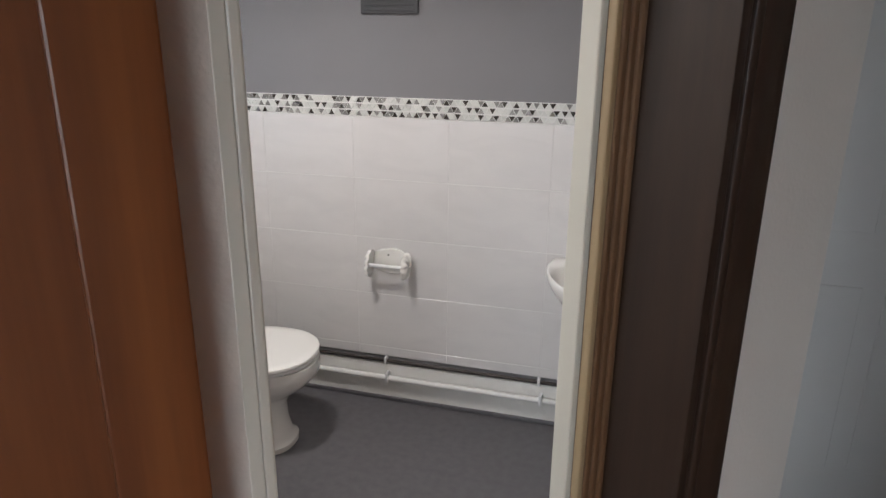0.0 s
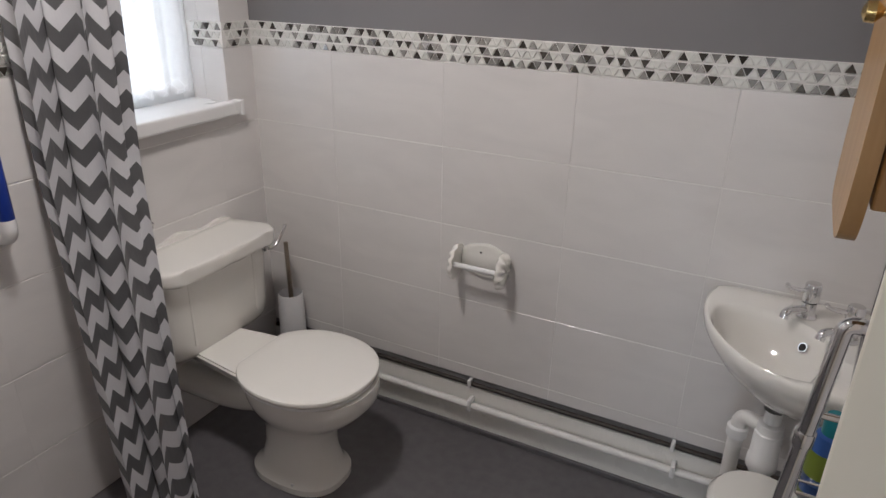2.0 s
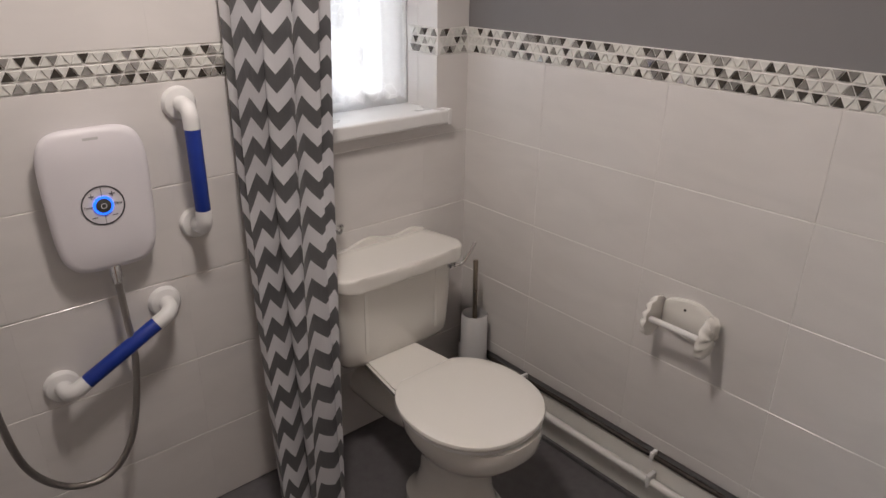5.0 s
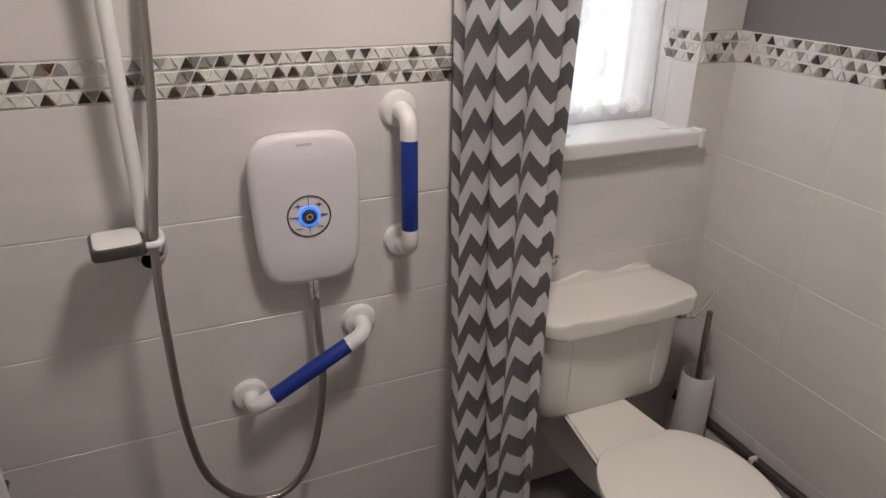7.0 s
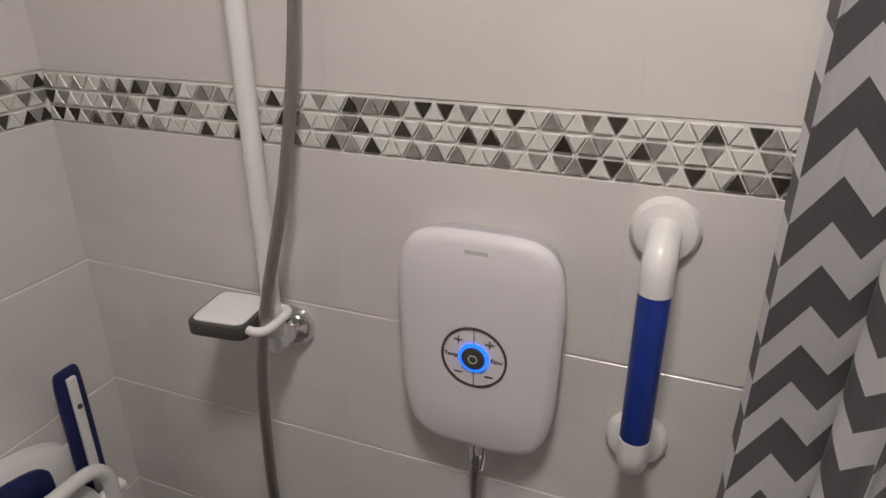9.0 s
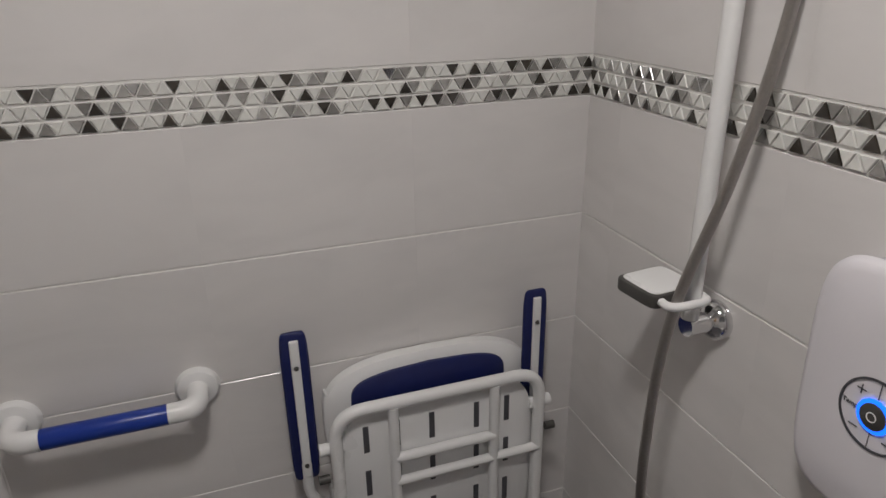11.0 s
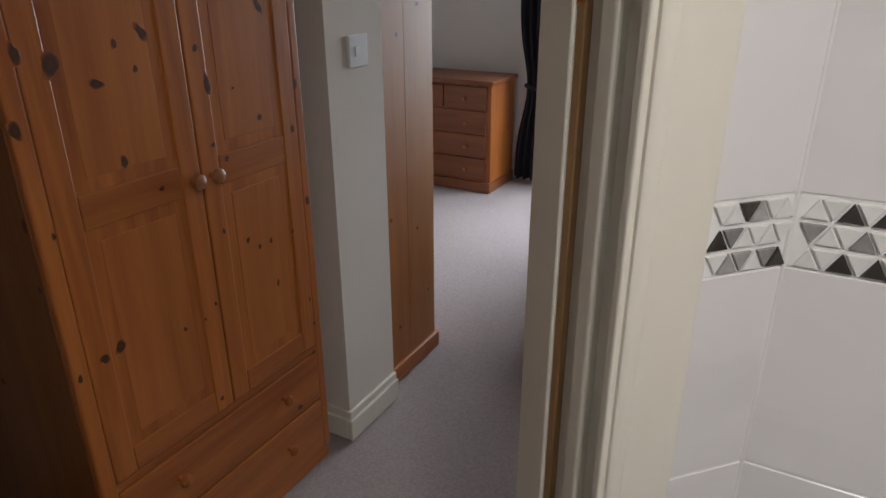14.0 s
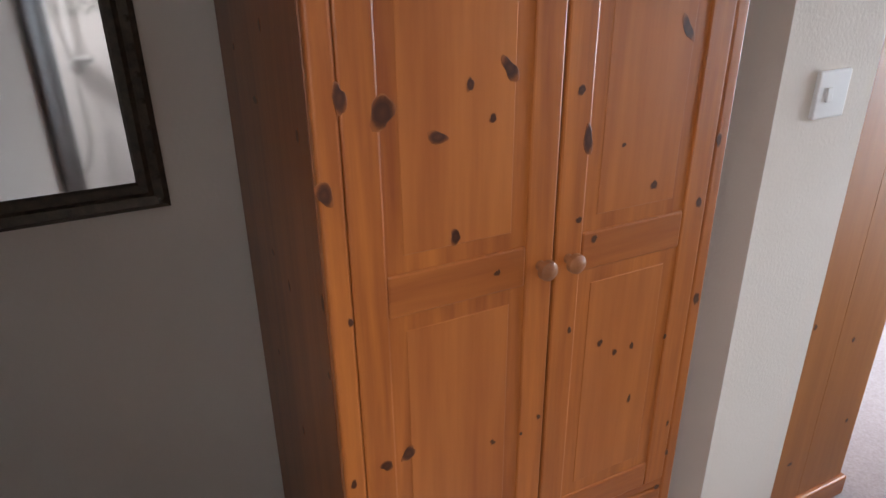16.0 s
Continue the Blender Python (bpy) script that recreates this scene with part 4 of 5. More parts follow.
# folded chrome support rail beside the basin
support = thing("support_frame", "folded chrome tube frame standing beside the basin", "support frame")
part("hairpin", tube(bend([(0.150, 1.785, 0.015), (0.205, 1.755, 0.985), (0.240, 1.757, 0.985), (0.318, 1.785, 0.015)], 0.0165, 8), 0.0145, 16), CHROME, support, smooth=True)
part("strut", tube([(0.193, 1.762, 0.80), (0.256, 1.764, 0.80)], 0.007, 10), CHROME, support, smooth=True)
part("strut", tube([(0.256, 1.764, 0.775), (0.335, 1.764, 0.760)], 0.008, 10), CHROME, support, "short bar to the wall", True)
part("strut", tube([(0.168, 1.776, 0.36), (0.290, 1.776, 0.36)], 0.007, 10), CHROME, support, smooth=True)
part("collar", turned(lathe([(0.018, 0), (0.019, 0.004), (0.019, 0.026), (0.018, 0.030)], 18), pose(0.190, 1.764, 0.730, 0, 3, 0)), CHROME, support, smooth=True)
part("wall_plate", turned(lathe([(0.028, 0), (0.028, 0.006), (0.014, 0.012)], 20), pose(E - 0.0005, 1.764, 0.760, 0, -90, 0)), CHROME, support, smooth=True)
for x in (0.150, 0.318):
    part("foot", turned(lathe([(0.017, 0.0), (0.020, 0.004), (0.018, 0.035), (0.0155, 0.040)], 16), pose(min(x, E - 0.021), 1.785, 0)), GREYPLASTIC, support, "grey rubber foot", True)

# pedal bin and bottle under the basin
bin_ = thing("waste_bin", "white round waste bin with a lid below the basin", "bin", at=(0.165, 1.985, 0))
part("drum", lathe([(0.085, 0), (0.09, 0.01), (0.105, 0.365), (0.105, 0.37)], 32), PLASTIC, bin_, smooth=True)
part("lid", lathe([(0.108, 0.37), (0.108, 0.387), (0.098, 0.399), (0.03, 0.407), (0.001, 0.407)], 32), CERAMIC, bin_, "off-white domed lid", True)
caddy = thing("corner_shelf", "chrome wire shelf fixed beside the basin", "shelf")
part("tray", box(0.205, 1.80, 0.592, E, 1.90, 0.598, 0.002), CHROME, caddy)
part("rim", tube([(E, 1.80, 0.625), (0.207, 1.80, 0.625), (0.207, 1.90, 0.625), (E, 1.90, 0.625)], 0.003, 8), CHROME, caddy, smooth=True)
TEAL = mat("teal_plastic", (0.02, 0.20, 0.24), 0.3, scale=10)
LIME = mat("lime_label", (0.18, 0.24, 0.035), 0.4, scale=10)
DEEPBLUE = mat("blue_plastic", (0.03, 0.09, 0.30), 0.3, scale=10)
bottle = thing("bottle", "blue cleaner bottle with a lime label and teal cap", "bottle", at=(0.245, 1.85, 0.5985))
part("body", lathe([(0.028, 0), (0.031, 0.005), (0.031, 0.09), (0.026, 0.11), (0.014, 0.118)], 24), DEEPBLUE, bottle, smooth=True)
part("label", lathe([(0.0315, 0.02), (0.0318, 0.022), (0.0318, 0.075), (0.0315, 0.077)], 24), LIME, bottle, "lime and blue label", True)
part("cap", lathe([(0.018, 0.112), (0.020, 0.116), (0.020, 0.15), (0.017, 0.156)], 20), TEAL, bottle, "teal screw cap", True)

# wall vent on the north wall
vent = thing("wall_vent", "dark grey plastic ventilation grille high on the grey wall", "vent", at=(-0.70, N, 1.685))
part("frame", box(-0.115, -0.012, -0.05, 0.115, 0, 0.05, 0.004), VENT, vent)
for i in range(5):
    part("slat", box(-0.10, -0.018, -0.038 + i * 0.018, 0.10, -0.010, -0.032 + i * 0.018, 0.001), VENT, vent)

# electric shower
SHY, SHZ = 1.214, 1.012
shower = thing("electric_shower", "white rounded electric shower unit with a blue-lit dial", "shower")


def rounded(cy, cz, ry, rz, x, power=4.2, n=72):
    return [Vector((x, q.x, q.y)) for q in oval(cy, cz, 0, ry, rz, power, n)]




def case_shell(rows_, power=4.4):
    """A rounded shell of (half width, half height, depth) rings, a little narrower at the foot."""
    rings = [rounded(SHY, SHZ - 0.004, ry, rz, W + x, power) for ry, rz, x in rows_]
    for ring in rings:
        for q in ring:
            q.y = SHY + (q.y - SHY) * (1.0 + 0.045 * (q.z - SHZ) / 0.17)
    return loft(rings)


part("back_case", case_shell(((0.098, 0.152, 0.006), (0.107, 0.161, 0.008), (0.109, 0.163, 0.030), (0.106, 0.160, 0.034))), SHOWERSIDE, shower, "lilac grey back of the casing", True)
part("casing", case_shell(((0.106, 0.160, 0.0335), (0.111, 0.165, 0.035), (0.1135, 0.168, 0.040), (0.1125, 0.167, 0.047), (0.108, 0.1625, 0.0525), (0.099, 0.153, 0.0562), (0.05, 0.10, 0.0585))), SHOWERWHITE, shower, smooth=True)
DZ, DX = 1.000, W + 0.0588


def disc(r, dx, h=0.0012, hole=0.0, dy=0.0, dz=0.0, n=40):
    bm = bmesh.new()
    outer = [Vector((DX + dx, SHY + dy + r * math.cos(2 * math.pi * i / n), DZ + dz + r * math.sin(2 * math.pi * i / n))) for i in range(n)]
    inner = [Vector((DX + dx, SHY + dy + hole * math.cos(2 * math.pi * i / n), DZ + dz + hole * math.sin(2 * math.pi * i / n))) for i in range(n)]
    a, b = [bm.verts.new(q) for q in outer], [bm.verts.new(q + Vector((h, 0, 0))) for q in outer]
    c, d = [bm.verts.new(q + Vector((h, 0, 0))) for q in inner], [bm.verts.new(q) for q in inner]
    for i in range(n):
        k = (i + 1) % n
        bm.faces.new((a[i], a[k], b[k], b[i]))
        bm.faces.new((b[i], b[k], c[k], c[i]))
        bm.faces.new((c[i], c[k], d[k], d[i]))
    return bm


dial = part("dial", disc(0.0465, 0, 0.0012, 0.0435), INK, shower, "thin dark ring round the controls")
part("light_ring", disc(0.0215, 0.0004, 0.002, 0.0165), BLUEGLOW, dial, "glowing blue ring")
part("power_button", turned(lathe([(0.0165, 0), (0.0165, 0.004), (0.014, 0.005)], 28), pose(DX, SHY, DZ, 0, 90, 0)), GREYPLASTIC, dial, "dark power button", True)
part("power_mark", disc(0.0065, 0.0052, 0.0006, 0.005), PLASTIC, dial)
def mark(y, z, h, w):
    part("control_mark", box(DX + 0.0004, SHY + y - h, DZ + z - w, DX + 0.001, SHY + y + h, DZ + z + w), INK, dial)


mark(0, 0.033, 0.0005, 0.011)
mark(0, -0.033, 0.0005, 0.011)
for s_ in (-1, 1):
    mark(s_ * 0.022, 0.0245, 0.006, 0.00075)
    mark(s_ * 0.022, 0.0245, 0.00075, 0.006)
    mark(s_ * 0.022, -0.0258, 0.006, 0.00075)


def words(text, size, place, parent, material, turn):
    c = bpy.data.curves.new("lettering", "FONT")
    c.body, c.size, c.align_x, c.align_y, c.extrude = text, size, "CENTER", "CENTER", 0.0003
    ob = new("lettering", c)
    ob.matrix_world = turn
    bpy.context.view_layer.update()
    me = bpy.data.meshes.new_from_object(ob.evaluated_get(bpy.context.evaluated_depsgraph_get()))
    me.transform(turn)
    bpy.data.objects.remove(ob)
    me.materials.append(material)
    o = new("lettering", me)
    o.parent = parent
    return o


FACE = Matrix(((0, 0, 1, 0), (1, 0, 0, 0), (0, 1, 0, 0), (0, 0, 0, 1)))
words("Temp", 0.0085, None, dial, INK, Matrix.Translation((DX + 0.0008, SHY - 0.032, DZ)) @ FACE)
words("Flow", 0.0085, None, dial, INK, Matrix.Translation((DX + 0.0008, SHY + 0.032, DZ)) @ FACE)
part("badge", box(W + 0.0553, SHY - 0.016, SHZ + 0.1375, W + 0.0568, SHY + 0.016, SHZ + 0.1435, 0.0003), SILVERGREY, shower, "small grey maker's badge")
part("hose_nut", turned(lathe([(0.014, 0), (0.014, 0.03), (0.010, 0.036)], 16), pose(W + 0.042, SHY + 0.002, SHZ - 0.197)), CHROME, shower, smooth=True)

# riser rail, soap dish, hose and handset
riser = thing("riser_rail", "white shower riser rail with a clamp", "shower rail")
PX, PY = W + 0.064, 0.900
part("rail", tube([(PX, PY, 0.972), (PX, PY, 1.98)], 0.0135, 18), PLASTIC, riser, smooth=True)
for z in (0.958, 1.95):
    bm = turned(lathe([(0.033, 0), (0.033, 0.010), (0.026, 0.020), (0.017, 0.026), (0.017, 0.064)], 24), pose(W + 0.006, PY, z, 0, 90, 0))
    part("wall_mount", bm, CHROME, riser, "chrome wall mount", True)
soap = thing("soap_dish", "grey-rimmed white soap dish clipped to the shower rail", "soap dish")
SOAP = pose(W + 0.092, 0.850, 0.998, 0, 0, 6)
part("dish", turned(slab(oval(0, 0, 0, 0.050, 0.047, 7.0, 40), 0, 0.022, 0.003), SOAP), GREYPLASTIC, soap, "dark grey dish", True)
part("insert", turned(slab(oval(0, 0, 0.0195, 0.044, 0.041, 7.0, 40), 0.0195, 0.0245, 0.0015), SOAP), PLASTIC, soap, "white insert", True)
ringp = [(PX + 0.022 + 0.036 * math.copysign(abs(math.cos(2 * math.pi * i / 28)) ** 0.6, math.cos(2 * math.pi * i / 28)), PY + 0.006 + 0.019 * math.copysign(abs(math.sin(2 * math.pi * i / 28)) ** 0.6, math.sin(2 * math.pi * i / 28)), 1.010) for i in range(29)]
part("clip_ring", tube(ringp, 0.0070, 10), PLASTIC, soap, "white clip round rail and hose", True)
hose = thing("shower_hose", "ribbed steel shower hose hanging in a loop", "hose")
part("pipe", tube(smoothed([(PX + 0.015, 0.985, 1.99), (W + 0.030, 0.978, 1.75), (W + 0.028, 0.962, 1.45), (W + 0.062, 0.944, 1.22), (W + 0.106, 0.912, 1.000), (W + 0.122, 0.906, 0.80), (W + 0.120, 0.912, 0.58), (W + 0.10, 0.940, 0.42), (W + 0.09, 1.012, 0.325), (W + 0.09, 1.102, 0.315), (W + 0.085, 1.172, 0.40), (W + 0.075, 1.212, 0.58), (W + 0.052, 1.217, 0.72), (W + 0.042, 1.216, 0.822)], 10), 0.0085, 12), HOSE, hose, smooth=True)
part("end_nut", turned(lathe([(0.012, 0), (0.012, 0.035), (0.010, 0.04)], 16), pose(W + 0.042, 1.216, 0.80)), CHROME, hose, "chrome end nut", True)
part("cone", turned(lathe([(0.0095, 0), (0.0125, 0.03), (0.0125, 0.045)], 16), pose(PX + 0.012, 0.985, 1.955)), CHROME, hose, "chrome cone", True)
handset = thing("hand_shower", "white hand shower resting high on its rail", "hand shower")
part("head", turned(lathe([(0.012, -0.02), (0.04, 0.0), (0.044, 0.015), (0.04, 0.022), (0.001, 0.024)], 24), pose(PX + 0.09, PY + 0.09, 2.10, 0, 150, 0)), PLASTIC, handset, smooth=True)
part("handle", tube([(PX + 0.03, PY + 0.088, 1.985), (PX + 0.085, PY + 0.09, 2.105)], 0.012, 12), PLASTIC, handset, smooth=True)
part("holder", box(PX - 0.014, PY - 0.016, 1.965, PX + 0.05, PY + 0.10, 1.995, 0.006), PLASTIC, handset)


def grab_rail(m, span, stand):
    """A white elbowed grab rail with a ribbed blue grip, along x, standing off in +z."""
    t = thing("grab_rail", "white plastic grab rail with a ribbed dark blue grip", "grab rail", "grab rails on the tiled walls")
    h, off = span / 2, stand
    for s in (-1, 1):
        part("flange", turned(lathe([(0.041, 0), (0.041, 0.006), (0.036, 0.013), (0.020, 0.017), (0.018, 0.03)], 28), m @ pose(s * h, 0, 0)), PLASTIC, t, smooth=True)
        pts = bend([(s * h, 0, 0.012), (s * h, 0, off), (s * (h - 0.051), 0, off)], 0.034, 8)
        part("elbow", turned(tube(pts, 0.0192, 18), m), PLASTIC, t, smooth=True)
    bm = bmesh.new()
    n, L = 36, h - 0.050
    rings = []
    for x in (-L, -L + 0.002, L - 0.002, L):
        r0 = 0.0170 if abs(x) == L else 0.0178
        rings.append([Vector((x, (r0 + 0.0008 * (i % 2)) * math.cos(2 * math.pi * i / n), off + (r0 + 0.0008 * (i % 2)) * math.sin(2 * math.pi * i / n))) for i in range(n)])
    part("grip", turned(loft(rings), m), GRIPBLUE, t, "ribbed dark blue grip", True)
    return t


def on_wall(origin, along, out):
    a, o = Vector(along).normalized(), Vector(out).normalized()
    b = o.cross(a)
    m = Matrix.Identity(4)
    for i in range(3):
        m[i][0], m[i][1], m[i][2], m[i][3] = a[i], b[i], o[i], origin[i]
    return m


grab_rail(on_wall((W + 0.006, 1.432, 1.045), (0, 0, 1), (1, 0, 0)), 0.305, 0.068)
grab_rail(on_wall((W + 0.006, 1.190, 0.628), (0, 0.262, 0.140), (1, 0, 0)), 0.305, 0.064)
grab_rail(on_wall((-0.622, S + 0.006, 0.756), (1, 0, 0), (0, 1, 0)), 0.305, 0.078)

# small adhesive hook by the corner
peg = thing("wall_hook", "tiny white adhesive hook on the tiles near the corner", "hook", at=(-0.434, S + 0.006, 0.848))
part("plate", box(-0.006, 0, -0.012, 0.006, 0.003, 0.012, 0.002), PLASTIC, peg)
part("arm", tube(smoothed([(0, 0.002, -0.004), (0, 0.009, -0.008), (0, 0.012, -0.002), (0, 0.012, 0.004)], 4), 0.0028, 8), PLASTIC, peg, smooth=True)

# folding shower seat
seat = thing("folding_seat", "white folding shower seat with blue pads and armrests, folded up", "folding seat")
SX = -1.235


def upright(points, r, name="tube", material=None, label=""):
    return part(name, tube(points, r, 14), material or PLASTIC, seat, label, True)


bm = loft([[Vector((SX + q.x, y, 0.622 + q.y)) for q in oval(0, 0, 0, rx, rz, 4.0, 60)] for y, rx, rz in ((S + 0.010, 0.222, 0.127), (S + 0.014, 0.232, 0.135), (S + 0.038, 0.232, 0.135), (S + 0.046, 0.219, 0.123))])
for v in bm.verts:
    if v.co.z > 0.70:
        v.co.z -= 0.35 * (v.co.x - SX) ** 2
part("backrest", bm, PLASTIC, seat, smooth=True)
bm = loft([[Vector((SX + 0.007 + q.x, y, 0.668 + q.y)) for q in oval(0, 0, 0, rx, rz, 6.0, 60)] for y, rx, rz in ((S + 0.044, 0.169, 0.068), (S + 0.052, 0.169, 0.068), (S + 0.056, 0.162, 0.062))])
for v in bm.verts:
    if v.co.z > 0.68:
        v.co.z -= 0.6 * (v.co.x - SX) ** 2
part("back_pad", bm, BLUE, seat, "dark blue back pad", True)
# folded seat board in front, with slots and its tubular frame
FY = S + 0.105
bm = loft([[Vector((SX + q.x, y, 0.475 + q.y)) for q in oval(0, 0, 0, rx, rz, 5.0, 60)] for y, rx, rz in ((FY - 0.030, 0.205, 0.205), (FY - 0.026, 0.212, 0.212), (FY - 0.014, 0.212, 0.212), (FY - 0.010, 0.205, 0.205))])
board = part("seat_board", bm, PLASTIC, seat, smooth=True)
for z in (0.61, 0.50, 0.39):
    for x in (-0.150, -0.080, 0.020, 0.095, 0.160):
        part("slot", box(SX + x - 0.006, FY - 0.0105, z - 0.032, SX + x + 0.006, FY - 0.0085, z + 0.032, 0.0008), INK, board)
upright(bend([(SX - 0.222, FY, 0.22), (SX - 0.222, FY, 0.692), (SX + 0.222, FY, 0.692), (SX + 0.222, FY, 0.22)], 0.06, 8), 0.013, "seat_frame")
for x in (-0.115, 0.105):
    upright([(SX + x, FY + 0.004, 0.684), (SX + x, FY + 0.004, 0.30)], 0.011, "slat")
upright([(SX - 0.115, FY + 0.006, 0.560), (SX + 0.105, FY + 0.006, 0.560)], 0.011, "slat")
upright([(SX - 0.222, FY + 0.004, 0.500), (SX + 0.105, FY + 0.006, 0.500)], 0.010, "slat")
upright([(SX - 0.24, FY - 0.03, 0.255), (SX + 0.24, FY - 0.03, 0.255)], 0.012, "axle")
for s in (-1, 1):
    ax = SX + 0.025 + s * 0.254
    pts = [(ax, S + 0.045, 0.40), (ax, S + 0.048, 0.52), (ax, S + 0.055, 0.86)]
    arm = part("armrest", loft([[Vector((ax + q.x, S + 0.050 + 0.004 * j, 0.690 + q.y)) for q in oval(0, 0, 0, 0.027 - 0.004 * (j in (0, 3)), 0.172 - 0.005 * (j in (0, 3)), 8.0, 40)] for j in range(4)]), BLUE, seat, "dark blue armrest", True)
    part("arm_bar", box(ax - 0.009, S + 0.062, 0.53, ax + 0.009, S + 0.070, 0.848, 0.003), PLASTIC, arm, "white bar under the armrest")
    for z in (0.56, 0.79):
        part("screw", turned(lathe([(0.005, 0), (0.004, 0.003)], 12), pose(ax, S + 0.070, z, -90, 0, 0)), GREYPLASTIC, arm)
    upright(bend([(ax, S + 0.058, 0.56), (ax, S + 0.058, 0.47), (SX + s * 0.225, S + 0.06, 0.42), (SX + s * 0.225, S + 0.06, 0.20)], 0.03), 0.011, "arm_tube")
    part("pivot", tube([(SX + s * 0.205, S + 0.09, 0.605), (SX + s * 0.255, S + 0.09, 0.605)], 0.013, 14), PLASTIC, seat, smooth=True)
    part("bolt", tube([(SX + s * 0.240, FY, 0.545), (SX + s * 0.262, FY, 0.545)], 0.009, 12), GREYPLASTIC, seat, smooth=True)
    part("wall_post", box(SX + s * 0.215 - 0.018, S + 0.006, 0.10, SX + s * 0.215 + 0.018, S + 0.040, 0.46, 0.006), PLASTIC, seat)

# ceiling light
ceiling_light = thing("ceiling_light", "round opal ceiling light, lit", "ceiling light", at=(-0.90, 1.40, CEIL))
part("base", lathe([(0.13, -0.02), (0.13, 0.0)], 32), PLASTIC, ceiling_light, smooth=True)
diffuser = part("diffuser", lathe([(0.125, -0.02), (0.118, -0.045), (0.08, -0.065), (0.001, -0.07)], 32), LAMPGLOW, ceiling_light, "lit opal diffuser", True)
diffuser.visible_shadow = False

# ---- landing and bedroom things ----
# pine wardrobe
wardrobe = thing("wardrobe", "honey pine two-door wardrobe with drawers and dark knots", "wardrobe")
F, Y0, Y1, TOP = 0.80, -0.239, 0.538, 1.90
# sides use the darkened pine, their shade is in the colour
part("side", box(F + 0.022, Y1 - 0.022, 0.004, 1.46, Y1, TOP, 0.002), PINE_SHADED, wardrobe, "pine side panel with its shade in the colour")
part("side", box(F + 0.022, Y0, 0.004, 1.46, Y0 + 0.022, TOP, 0.002), PINE_SHADED, wardrobe)
part("top", box(F - 0.02, Y0 - 0.02, TOP, 1.468, Y1 + 0.02, TOP + 0.03, 0.006), PINE_H, wardrobe)
part("back", box(1.445, Y0 + 0.022, 0.06, 1.457, Y1 - 0.022, TOP), PINE_SHADED, wardrobe)
part("plinth", box(F + 0.012, Y0, 0.004, F + 0.034, Y1, 0.062, 0.003), PINE_H, wardrobe)
for a, b in ((Y0, Y0 + 0.0316), (Y1 - 0.0376, Y1)):
    part("corner_post", box(F, a, 0.062, F + 0.022, b, TOP, 0.006, 3), PINE_V, wardrobe)
part("rail", box(F + 0.004, Y0 + 0.03, 0.432, F + 0.022, Y1 - 0.036, 0.452, 0.002), PINE_H, wardrobe)
MID = 0.138


def drawer(z0, z1):
    d = part("drawer", box(F, Y0 + 0.032, z0, F + 0.020, Y1 - 0.038, z1, 0.005), PINE_H, wardrobe)
    for y in (-0.042, 0.342):
        part("drawer_knob", turned(lathe([(0.008, 0), (0.007, 0.010), (0.016, 0.020), (0.015, 0.030), (0.005, 0.035)], 18), pose(F, y, (z0 + z1) / 2 + 0.012, 0, -90, 0)), PINE_V, d, "turned pine knob", True)


drawer(0.258, 0.428)
drawer(0.068, 0.250)


def wardrobe_door(a, b, knob_y):
    d = part("door", box(F + 0.004, a, 0.456, F + 0.008, b, TOP - 0.02), PINE_V, wardrobe)
    st = 0.056
    for y0, y1 in ((a, a + st), (b - st, b)):
        part("stile", box(F, y0, 0.456, F + 0.022, y1, TOP - 0.02, 0.004), PINE_V, d)
    for z0, z1 in ((0.456, 0.522), (1.050, 1.125), (TOP - 0.10, TOP - 0.02)):
        part("rail", box(F, a + st, z0, F + 0.022, b - st, z1, 0.004), PINE_H, d)
    for z0, z1 in ((0.522, 1.050), (1.125, TOP - 0.10)):
        bm = bmesh.new()
        i0, i1, o = a + st, b - st, 0.030
        outer = [(F + 0.012, i0, z0), (F + 0.012, i1, z0), (F + 0.012, i1, z1), (F + 0.012, i0, z1)]
        mid = [(F + 0.012, i0 + o * 0.6, z0 + o * 0.6), (F + 0.012, i1 - o * 0.6, z0 + o * 0.6), (F + 0.012, i1 - o * 0.6, z1 - o * 0.6), (F + 0.012, i0 + o * 0.6, z1 - o * 0.6)]
        inn = [(F + 0.003, i0 + o, z0 + o), (F + 0.003, i1 - o, z0 + o), (F + 0.003, i1 - o, z1 - o), (F + 0.003, i0 + o, z1 - o)]
        rr = [[bm.verts.new(q) for q in r] for r in (outer, mid, inn)]
        for p, q in zip(rr, rr[1:]):
            for i in range(4):
                bm.faces.new((p[i], p[(i + 1) % 4], q[(i + 1) % 4], q[i]))
        bm.faces.new(rr[-1])
        part("panel", bm, PINE_P, d)
    part("door_knob", turned(lathe([(0.009, 0), (0.007, 0.010), (0.018, 0.020), (0.017, 0.030), (0.006, 0.036)], 22), pose(F, knob_y, 1.084, 0, -90, 0)), PINE_KNOB, d, "turned wooden knob", True)
    return d


door_l = wardrobe_door(MID + 0.002, Y1 - 0.038, 0.167)
door_r = wardrobe_door(Y0 + 0.032, MID - 0.002, 0.109)
